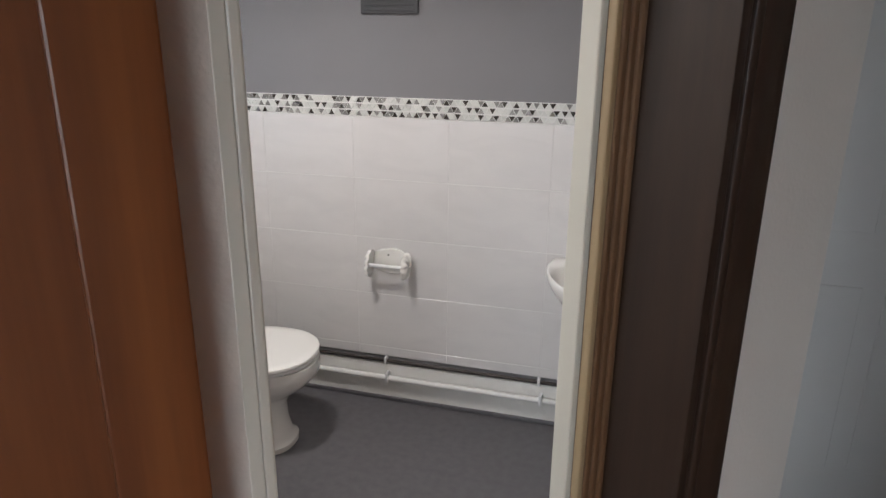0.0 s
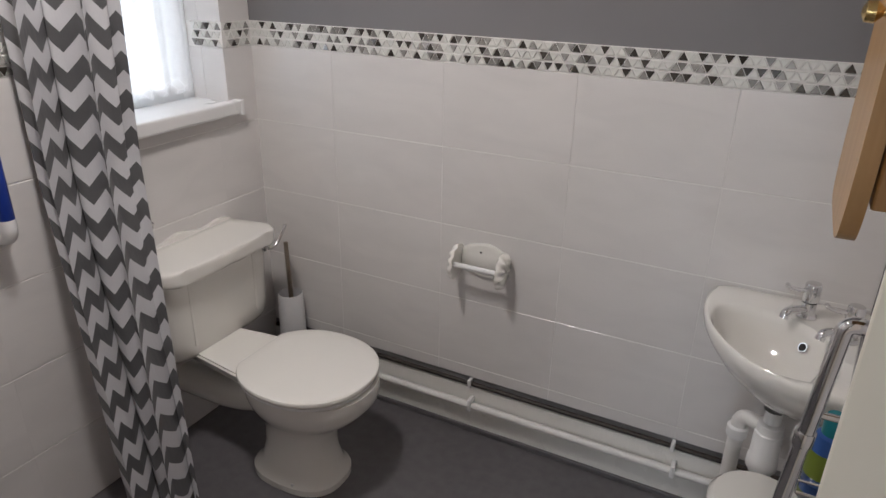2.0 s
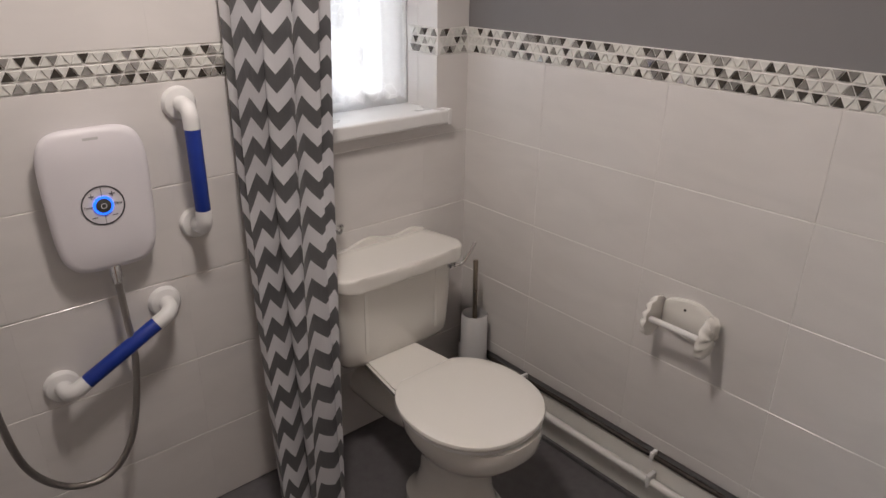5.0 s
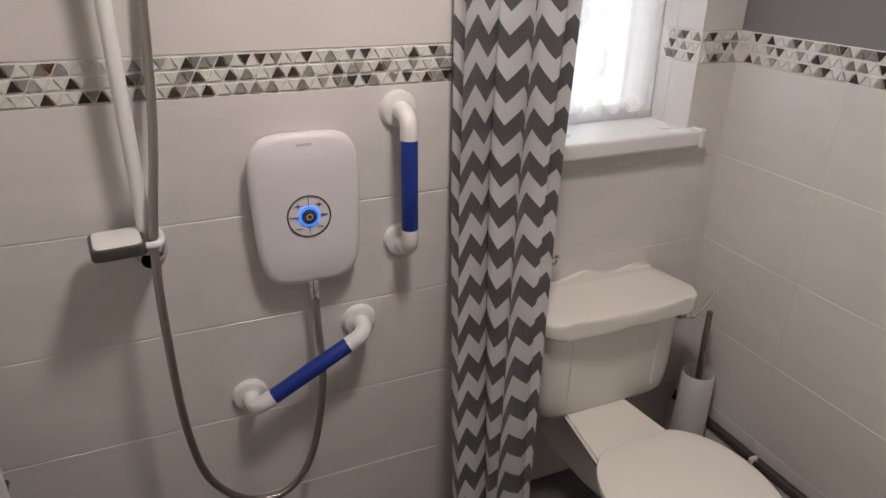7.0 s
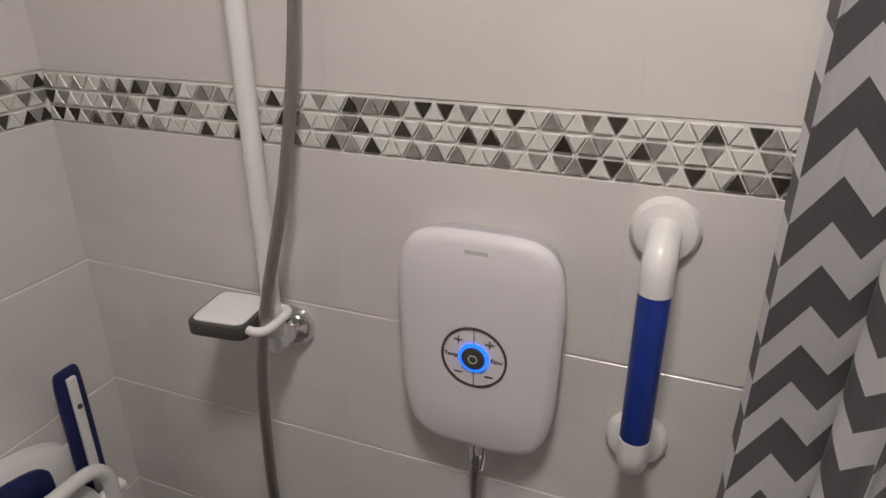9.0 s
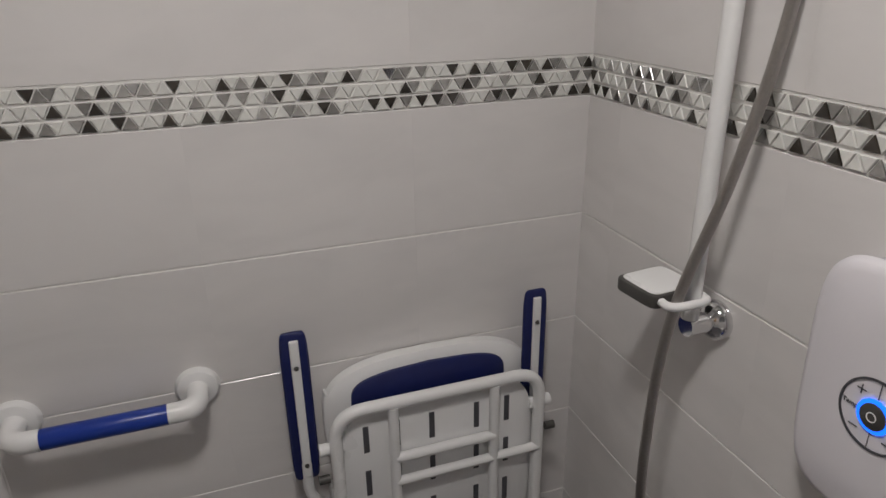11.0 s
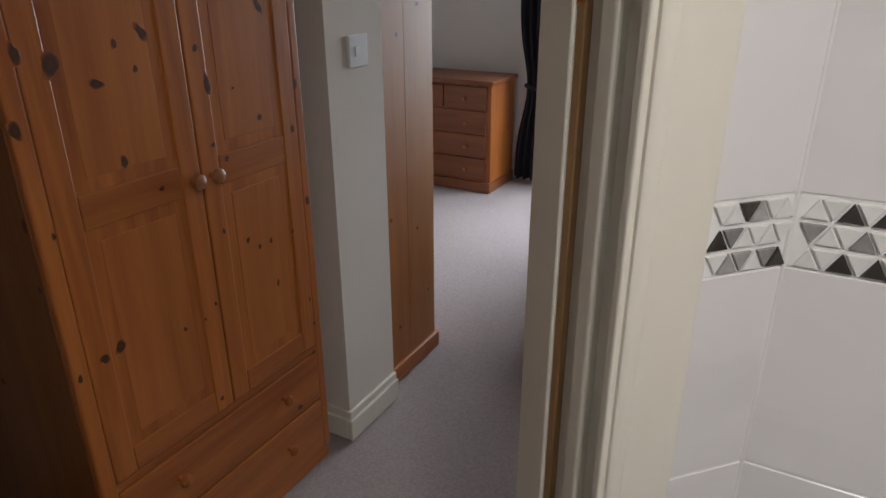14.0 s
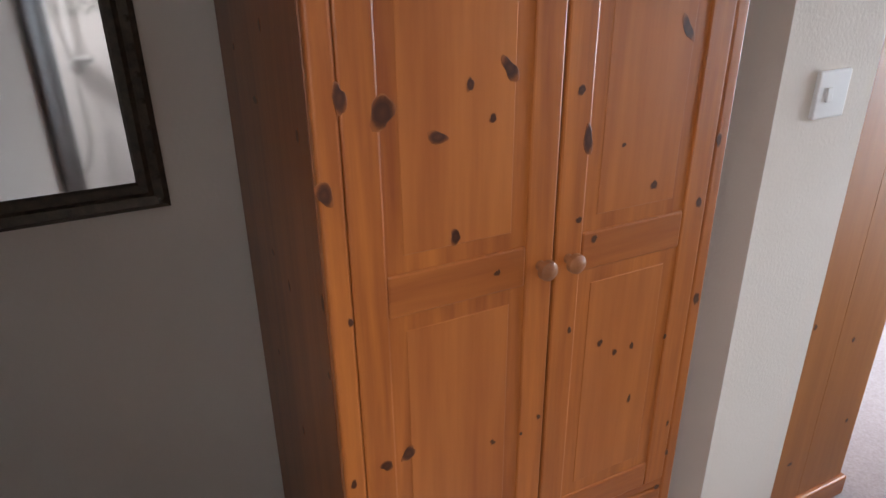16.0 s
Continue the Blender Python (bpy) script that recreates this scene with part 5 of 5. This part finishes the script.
# knots in the pine: y, z, half width, half height, lean
KNOTS = [(0.441, 1.375, 0.018, 0.026, 0), (0.302, 1.399, 0.006, 0.012, 0), (0.235, 1.415, 0.011, 0.022, -40), (0.356, 1.329, 0.009, 0.020, -60), (0.263, 1.346, 0.007, 0.007, 0), (0.327, 1.167, 0.010, 0.013, 0), (0.253, 1.088, 0.005, 0.005, 0), (0.420, 0.776, 0.010, 0.020, 35),
         (0.462, 0.769, 0.012, 0.012, 0), (0.108, 1.372, 0.005, 0.007, 0), (-0.105, 1.453, 0.010, 0.024, -35), (-0.073, 1.187, 0.008, 0.010, 0), (-0.039, 1.150, 0.004, 0.016, 0), (0.016, 0.883, 0.007, 0.008, 0), (-0.023, 0.851, 0.007, 0.007, 0), (-0.066, 0.853, 0.005, 0.010, 0),
         (-0.076, 0.721, 0.005, 0.011, 0), (-0.221, 0.921, 0.007, 0.014, 0), (0.072, 0.695, 0.006, 0.018, 0), (0.499, 1.398, 0.010, 0.022, 0), (0.529, 1.272, 0.010, 0.024, -15), (0.252, 0.738, 0.004, 0.004, 0), (0.085, 1.29, 0.010, 0.026, 0)]
SMALL_KNOTS = [(0.104, 1.373, 0.0073, 0.0084, 0), (0.006, 1.271, 0.0052, 0.0042, 0), (0.091, 1.152, 0.0063, 0.0073, 0), (0.055, 1.110, 0.0084, 0.0073, 0), (-0.215, 1.252, 0.0073, 0.0147, 0), (-0.188, 1.135, 0.0073, 0.0126, 0), (-0.225, 0.921, 0.0063, 0.0126, 0), (0.094, 0.935, 0.0052, 0.0073, 0),
         (0.152, 0.760, 0.0052, 0.0063, 0), (0.066, 0.668, 0.0052, 0.0095, 0), (0.190, 0.734, 0.0042, 0.0042, 0), (0.249, 0.733, 0.0052, 0.0042, 0), (0.177, 0.492, 0.0073, 0.0063, 0), (0.249, 1.088, 0.0042, 0.0063, 0), (0.040, 1.042, 0.0042, 0.0052, 0), (-0.150, 0.852, 0.0052, 0.0063, 0),
         (-0.196, 0.616, 0.0042, 0.0084, 0), (-0.208, 0.529, 0.0052, 0.0084, 0), (-0.193, 0.434, 0.0084, 0.0084, 0), (0.523, 0.753, 0.0063, 0.0095, 0), (0.507, 1.064, 0.0052, 0.0073, 0), (-0.110, 1.133, 0.0126, 0.0063, 0), (-0.041, 1.145, 0.0042, 0.0147, 0), (-0.109, 0.282, 0.0136, 0.0084, 0)]


def knot_shape(phase):
    """A flat knot with an uneven rim, one unit across its half width."""
    bm = lathe([(1.0, 0), (0.9, 0.5), (0.001, 0.6)], 18)
    for v in bm.verts:
        a = math.atan2(v.co.y, v.co.x)
        k = 1 + 0.16 * math.sin(2 * a + phase) + 0.13 * math.sin(3 * a + 2.3 * phase) + 0.07 * math.sin(5 * a - phase)
        v.co.x, v.co.y = v.co.x * k, v.co.y * k
    return bm


def panel_depth(y, z):
    """How far the door's face lies behind its stiles there."""
    for i0, i1 in ((MID + 0.058, Y1 - 0.094), (Y0 + 0.088, MID - 0.058)):
        for z0, z1 in ((0.522, 1.050), (1.125, TOP - 0.10)):
            d = min(y - i0, i1 - y, z - z0, z1 - z)
            if d > 0:
                return 0.012 if d < 0.018 else 0.003 + 0.009 * max(0.0, 0.030 - d) / 0.012
    return 0.0


for y, z, a, b, lean in KNOTS + SMALL_KNOTS:
    d = door_l if y > MID else door_r
    x = F + min(panel_depth(y - a, z), panel_depth(y + a, z)) + 0.0002
    part("knot", turned(knot_shape(y * 40 + z * 17), pose(x, y, z, lean, 0, 0) @ pose(0, 0, 0, 0, -90, 0) @ Matrix.Diagonal((b, a, 0.001, 1))), KNOT, d)

for x, z, a, b in [(1.049, 1.473, 0.0090, 0.0105), (1.300, 1.412, 0.0075, 0.0084), (0.881, 1.336, 0.0090, 0.0136), (1.168, 1.040, 0.0105, 0.0084), (1.056, 1.015, 0.0075, 0.0126), (1.246, 0.765, 0.0075, 0.0084), (0.835, 0.957, 0.0075, 0.0084), (0.831, 1.089, 0.0075, 0.0210), (1.154, 1.338, 0.0210, 0.0084), (1.085, 0.665, 0.0090, 0.0105)]:
    part("knot", turned(knot_shape(x * 40 + z * 17), pose(x, Y1 + 0.0002, z, -90, 0, 0) @ Matrix.Diagonal((a, b, 0.001, 1))), KNOT_SIDE, wardrobe)

# framed mirror on the landing wall
mirror = thing("wall_mirror", "mirror in a dark carved and gilt frame", "mirror", at=(1.47, 0.97, 1.49))
bm = bmesh.new()
ring_ = []
for inset, x in ((0.0, 0.0), (0.0, -0.018), (0.012, -0.030), (0.030, -0.024), (0.040, -0.030), (0.055, -0.020), (0.062, -0.010)):
    ring_.append([bm.verts.new((x, s * (0.28 - inset), u * (0.42 - inset))) for s, u in ((-1, -1), (1, -1), (1, 1), (-1, 1))])
for a, b in zip(ring_, ring_[1:]):
    for i in range(4):
        bm.faces.new((a[i], a[(i + 1) % 4], b[(i + 1) % 4], b[i]))
part("frame", bm, FRAMEDARK, mirror)
part("glass", box(-0.012, -0.22, -0.36, -0.008, 0.22, 0.36), MIRROR, mirror, "clear mirror glass")
for i in range(16):
    for s in (-1, 1):
        part("bead", turned(lathe([(0.001, 0), (0.006, 0.001), (0.007, 0.004), (0.001, 0.008)], 8), pose(-0.028, s * 0.262, -0.40 + i * 0.053, 0, -90, 0)), FRAMEDARK, mirror)

# light switch
switch = thing("light_switch", "white square light switch on the wall end", "switch", at=(0.80, -0.496, 1.308))
part("plate", box(-0.010, -0.047, -0.047, 0, 0.047, 0.047, 0.004), PLASTIC, switch)
part("rocker", turned(box(-0.006, -0.008, -0.014, 0, 0.008, 0.014, 0.002), pose(-0.008, 0.012, 0, 0, 5, 0)), PLASTIC, switch)

# pine panel beyond the wall end
panel = thing("pine_panel", "tall honey pine built-in panel with a base strip", "panelling")
for i in range(2):
    part("board", box(0.845 + (0.002 if i else 0), -0.634 - 0.202 * (i + 1) + 0.001, 0.075, 0.870, -0.634 - 0.202 * i - 0.001, CEIL, 0.003), PINE_PANEL, panel)
part("core", box(0.870, -1.038, 0.0, 1.40, -0.634, CEIL), PINE_PANEL, panel)
for y, z, a, b in ((-0.700, 1.215, 0.008, 0.010), (-0.790, 1.330, 0.006, 0.010), (-0.930, 1.420, 0.012, 0.006), (-0.720, 0.690, 0.007, 0.011), (-0.905, 0.600, 0.006, 0.010), (-0.985, 0.300, 0.006, 0.009), (-0.690, 1.480, 0.007, 0.012), (-0.760, 0.230, 0.010, 0.008)):
    part("knot", turned(knot_shape(y * 31 + z * 13), pose(0.8448 if y > -0.836 else 0.8468, y, z) @ pose(0, 0, 0, 0, -90, 0) @ Matrix.Diagonal((b, a, 0.001, 1))), KNOT, panel)
part("base_strip", box(0.832, -1.050, 0.004, 0.870, -0.636, 0.075, 0.006), PINE_H, panel)

# chest of drawers
chest = thing("chest_of_drawers", "honey pine chest of four drawers against the bedroom wall", "chest of drawers")
CX0, CX1, CY0, CY1 = 1.565, 2.30, -3.54, -3.11
part("carcass", box(CX0, CY0, 0.07, CX1, CY1 - 0.018, 0.782, 0.004), PINE_V, chest)
part("top", box(CX0 - 0.025, CY0, 0.782, CX1 + 0.025, CY1 + 0.022, 0.812, 0.008), PINE_X, chest)
part("plinth", box(CX0 - 0.012, CY0, 0.0, CX1 + 0.012, CY1 + 0.008, 0.075, 0.006), PINE_X, chest)
for i in range(4):
    z0 = 0.088 + i * 0.172
    for x0, x1 in ([(CX0 + 0.03, CX1 - 0.03)] if i < 3 else [(CX0 + 0.03, 1.935), (1.945, CX1 - 0.03)]):
        d = part("drawer", box(x0, CY1 - 0.02, z0, x1, CY1, z0 + 0.162, 0.006), PINE_X, chest)
        for x in ([x0 + 0.16, x1 - 0.16] if i < 3 else [(x0 + x1) / 2]):
            part("drawer_knob", turned(lathe([(0.008, 0), (0.007, 0.01), (0.017, 0.02), (0.015, 0.03), (0.004, 0.034)], 14), pose(x, CY1, z0 + 0.075, -90, 0, 0)), PINE_V, d, smooth=True)

# dark bedroom curtain, tied back
bed_curtain = thing("bedroom_curtain", "dark navy curtain tied back beside the bright window", "curtain")
bm = bmesh.new()
rows_ = []
for j in range(25):
    z = 0.03 + 2.12 * j / 24
    pinch = math.exp(-((z - 0.72) / 0.30) ** 2)
    lo, hi = 1.20 + 0.05 * pinch, 1.535 - 0.08 * pinch
    rows_.append([bm.verts.new((lo + (hi - lo) * i / 60, -3.50 + (0.035 - 0.015 * pinch) * math.sin(i * 0.62), z)) for i in range(61)])
for a, b in zip(rows_, rows_[1:]):
    for i in range(60):
        bm.faces.new((a[i], a[i + 1], b[i + 1], b[i]))
part("cloth", bm, NAVY, bed_curtain, smooth=True)
part("tie_back", tube([(1.240 + 0.11 * (1 + math.cos(2 * math.pi * i / 20)), -3.50 + 0.05 * math.sin(2 * math.pi * i / 20), 0.72 + 0.02 * math.cos(2 * math.pi * i / 20)) for i in range(21)], 0.014, 10), NAVY, bed_curtain, smooth=True)
part("pole", tube([(-0.9, -3.50, 2.16), (1.6, -3.50, 2.16)], 0.014, 12), BLACKMETAL, bed_curtain, smooth=True)

# bed with a black metal foot end
bed = thing("bed", "bed with a black metal foot end and pale patterned cover", "bed")
for y in (-1.50, -2.85):
    part("post", tube([(0.53, y, 0.0), (0.53, y, 0.80)], 0.020, 14), BLACKMETAL, bed, smooth=True)
for z in (0.28, 0.55, 0.78):
    part("bar", tube([(0.53, -1.50, z), (0.53, -2.85, z)], 0.014, 12), BLACKMETAL, bed, smooth=True)
for i in range(7):
    part("spindle", tube([(0.53, -1.68 - i * 0.165, 0.28), (0.53, -1.68 - i * 0.165, 0.78)], 0.007, 8), BLACKMETAL, bed, smooth=True)
part("side_rail", box(-1.45, -1.51, 0.24, 0.53, -1.48, 0.32, 0.004), BLACKMETAL, bed)
part("side_rail", box(-1.45, -2.87, 0.24, 0.53, -2.84, 0.32, 0.004), BLACKMETAL, bed)
part("leg", box(-1.45, -1.52, 0.0, -1.40, -1.47, 0.9, 0.004), BLACKMETAL, bed)
part("leg", box(-1.45, -2.88, 0.0, -1.40, -2.83, 0.9, 0.004), BLACKMETAL, bed)
part("mattress", box(-1.40, -2.82, 0.30, 0.49, -1.53, 0.50, 0.05, 4), PLASTIC, bed, "white mattress", True)
part("cover", box(-1.41, -2.84, 0.42, 0.495, -1.51, 0.57, 0.05, 4), SHEET, bed, "pale patterned cover", True)

# ---- tiles and mosaic, piece by piece ----
JOINT, HAIR, GAP, PROUD = 0.0011, 0.0001, 0.0030, 0.006
tile_meshes = {}


def tile(parent, m, w, h, tight=False):
    """One bevelled tile of w by h, standing proud in the local z, placed by m; alike tiles share a mesh."""
    key = (round(w, 4), round(h, 4), tight)
    if key not in tile_meshes:
        bm = box(0, 0, 0, w, h, PROUD)
        top_edges = [e for e in bm.edges if all(v.co.z > PROUD - 1e-5 for v in e.verts) and not (tight and abs(e.verts[0].co.x - e.verts[1].co.x) < 1e-5)]
        bmesh.ops.bevel(bm, geom=top_edges, offset=0.0010, segments=1, affect="EDGES")
        bmesh.ops.recalc_face_normals(bm, faces=bm.faces)
        me = bpy.data.meshes.new("tile")
        bm.to_mesh(me)
        bm.free()
        me.materials.append(TILE)
        tile_meshes[key] = me
    ob = new("tile", tile_meshes[key])
    ob.parent = parent
    ob.matrix_local = m
    return ob


def tile_run(parent, m, length, first, z0, z1, rows_at, cut=None, joint=JOINT):
    """Tiles a strip of wall of that length, with upright joints from first on, between the heights; cut leaves an opening (u0, u1, z0, z1) free."""
    us = [0.0] + [u for u in [first + 0.402 * k for k in range(-8, 12)] if 0.02 < u < length - 0.02] + [length]
    zs = [z0] + [z for z in rows_at if z0 + 0.01 < z < z1 - 0.01] + [z1]

    def around(a, c, b, d):
        """The pieces of a rectangle that the opening leaves."""
        if not cut or b <= cut[0] or a >= cut[1] or d <= cut[2] or c >= cut[3]:
            return [(a, c, b, d)]
        p, q = max(a, cut[0]), min(b, cut[1])
        pieces = [(a, c, p, d), (q, c, b, d), (p, c, q, min(d, cut[2])), (p, max(c, cut[3]), q, d)]
        return [r for r in pieces if r[2] - r[0] > 0.006 and r[3] - r[1] > 0.006]
    bed = bmesh.new()
    for a, c, b, d in around(0.001, z0, length - 0.001, z1):
        box(a, c, 0, b, d, PROUD - 0.0014, bm=bed)
    g = part("grout", bed, GROUT, parent)
    g.matrix_local = m
    for a, b in zip(us, us[1:]):
        for c, d in zip(zs, zs[1:]):
            for p, q, r, t in around(a, c, b, d):
                tile(parent, m @ Matrix.Translation((p + joint / 2, q + GAP / 2, 0)), r - p - joint, t - q - GAP, joint == HAIR)


ROWS_LOW = [0.25, 0.5, 0.75, 1.0]
ROWS_HIGH = [B1 + 0.25 * k for k in range(1, 5)]
north_m = on_wall((W, N, 0), (1, 0, 0), (0, -1, 0))
west_m = on_wall((W, S, 0), (0, 1, 0), (1, 0, 0))
south_m = on_wall((W, S, 0), (1, 0, 0), (0, 1, 0))
east_m = on_wall((E, 1.31, 0), (0, 1, 0), (-1, 0, 0))
slant_m = on_wall(CORNER, ALONG, -OUT)


def wall_axes(m):
    """Turns (along, up, out) into world; keeps up as the z axis."""
    a, o, p = m.col[0].to_3d(), m.col[2].to_3d(), m.translation
    up = Vector((0, 0, 1))
    r = Matrix.Identity(4)
    for i in range(3):
        r[i][0], r[i][1], r[i][2], r[i][3] = a[i], up[i], o[i], p[i]
    return r


north_m, west_m, south_m, east_m, slant_m = [wall_axes(m) for m in (north_m, west_m, south_m, east_m, slant_m)]
tile_run(wall_north, north_m, E - W - 0.006, -0.864 - W, 0.207, B0, ROWS_LOW)
window_cut = (1.66 - S, 2.25 - S, 1.035, 1.95)
tile_run(wall_west, west_m, N - S - 0.006, 0.984 - S, 0.002, B0, ROWS_LOW, window_cut, HAIR)
tile_run(wall_west, west_m, N - S - 0.006, 0.984 - S, B1, CEIL, ROWS_HIGH, window_cut, HAIR)
tile_run(wall_south, south_m, CORNER.x - W - 0.004, 0.38, 0.002, B0, ROWS_LOW, None, HAIR)
tile_run(wall_south, south_m, CORNER.x - W - 0.004, 0.38, B1, CEIL, ROWS_HIGH, None, HAIR)
tile_run(wall_slanted, slant_m, 0.106, 0.9, 0.002, B0, ROWS_LOW)
tile_run(wall_slanted, slant_m, 0.106, 0.9, B1, CEIL, ROWS_HIGH)
tile_run(wall_east, east_m, N - 1.31 - 0.006, 0.25, 0.002, B0, ROWS_LOW)
reveal_n = wall_axes(on_wall((W + 0.006, 2.25, 0), (-1, 0, 0), (0, -1, 0)))
reveal_s = wall_axes(on_wall((W + 0.006, 1.66, 0), (-1, 0, 0), (0, 1, 0)))
for m in (reveal_n, reveal_s):
    tile_run(wall_west, m, 0.15, 0.9, 1.06, B0, ROWS_LOW)
    tile_run(wall_west, m, 0.15, 0.9, B1, 1.95, ROWS_HIGH)

CHIP_H = (B1 - B0) / 3
CHIP_W = CHIP_H * 1.155


def chip_points(up):
    i, j, w, h = 0.0032, 0.0029, CHIP_W, CHIP_H
    if up:
        return [(i, j), (w - i, j), (w / 2, h - j)]
    return [(i, h - j), (w / 2, j), (w - i, h - j)]


def chip_mesh(up, material):
    bm = bmesh.new()
    pts = chip_points(up)
    c = Vector((sum(p[0] for p in pts) / 3, sum(p[1] for p in pts) / 3, 0))
    low = [bm.verts.new((*p, 0)) for p in pts]
    mid = [bm.verts.new((*p, 0.0055)) for p in pts]
    top_ = [bm.verts.new(c + (Vector((*p, 0)) - c) * 0.90 + Vector((0, 0, 0.0065))) for p in pts]
    for a, b in ((low, mid), (mid, top_)):
        for i in range(3):
            bm.faces.new((a[i], a[(i + 1) % 3], b[(i + 1) % 3], b[i]))
    bm.faces.new(top_)
    bmesh.ops.recalc_face_normals(bm, faces=bm.faces)
    me = bpy.data.meshes.new("mosaic_chip")
    bm.to_mesh(me)
    bm.free()
    me.materials.append(material)
    return me


CHIPS = {(u, k): chip_mesh(u, m) for u in (True, False) for k, m in enumerate((CHIP_WHITE, CHIP_GREY, CHIP_DARK, CHIP_SILVER))}
chip_rng = random.Random(7)


def mosaic(name, m, length, label, limit=300):
    """A border of three rows of triangular chips; up to the limit each chip is a piece of its own, the rest is joined."""
    bed = tagged(part(name, turned(box(0, B0 + 0.0005, 0, length, B1 - 0.0005, 0.0048), m), GROUT), label, "tile border", kind="structure")
    spots, darks = [], set()
    for row in range(3):
        n, last = int((length - CHIP_W * 0.5) / (CHIP_W / 2)), 0
        run = 0
        for k in range(n):
            up = (k + row) % 2 == 0
            r = chip_rng.random()
            if last == 2 or (k, row - 1) in darks or (k - 1, row - 1) in darks:
                kind = 0 if r < 0.74 else 1
            else:
                kind = 0 if r < (0.30 if run > 1 else 0.48) else 1 if r < 0.64 else 2 if r < 0.97 else 3
            last, run = kind, run + 1 if kind == 0 else 0
            if kind == 2:
                darks.add((k, row))
            spots.append((abs(k - n / 2), k * CHIP_W / 2, B0 + row * CHIP_H, up, kind))
    spots.sort(key=lambda q: q[0])
    for _, u, z, up, kind in spots[:limit]:
        ob = new("mosaic_chip", CHIPS[(up, kind)])
        ob.parent = bed
        ob.matrix_local = m @ Matrix.Translation((u, z, 0.002))
    for kind in range(4):
        rest = [q for q in spots[limit:] if q[4] == kind]
        if rest:
            verts, faces = [], []
            for _, u, z, up, _k in rest:
                src = CHIPS[(up, kind)]
                base = len(verts)
                verts += [m @ (v.co + Vector((u, z, 0.002))) for v in src.vertices]
                faces += [[base + i for i in p.vertices] for p in src.polygons]
            me = bpy.data.meshes.new("far_chips")
            me.from_pydata(verts, [], faces)
            me.materials.append((CHIP_WHITE, CHIP_GREY, CHIP_DARK, CHIP_SILVER)[kind])
            o = new("far_chips", me)
            o.parent = bed
            tagged(o, kind="stuff")


MOSAIC = "mosaic border of white, grey and dark triangular chips"
mosaic("mosaic_border_north", north_m, E - W - 0.006, MOSAIC)
mosaic("mosaic_border_west_shower", west_m, 1.66 - S, MOSAIC)
mosaic("mosaic_border_west_corner", west_m @ Matrix.Translation((2.25 - S, 0, 0)), N - 2.25 - 0.006, MOSAIC)
mosaic("mosaic_border_south", south_m, CORNER.x - W - 0.004, MOSAIC)
mosaic("mosaic_border_door", slant_m, 0.106, MOSAIC)
mosaic("mosaic_border_reveal", reveal_n, 0.14, MOSAIC)
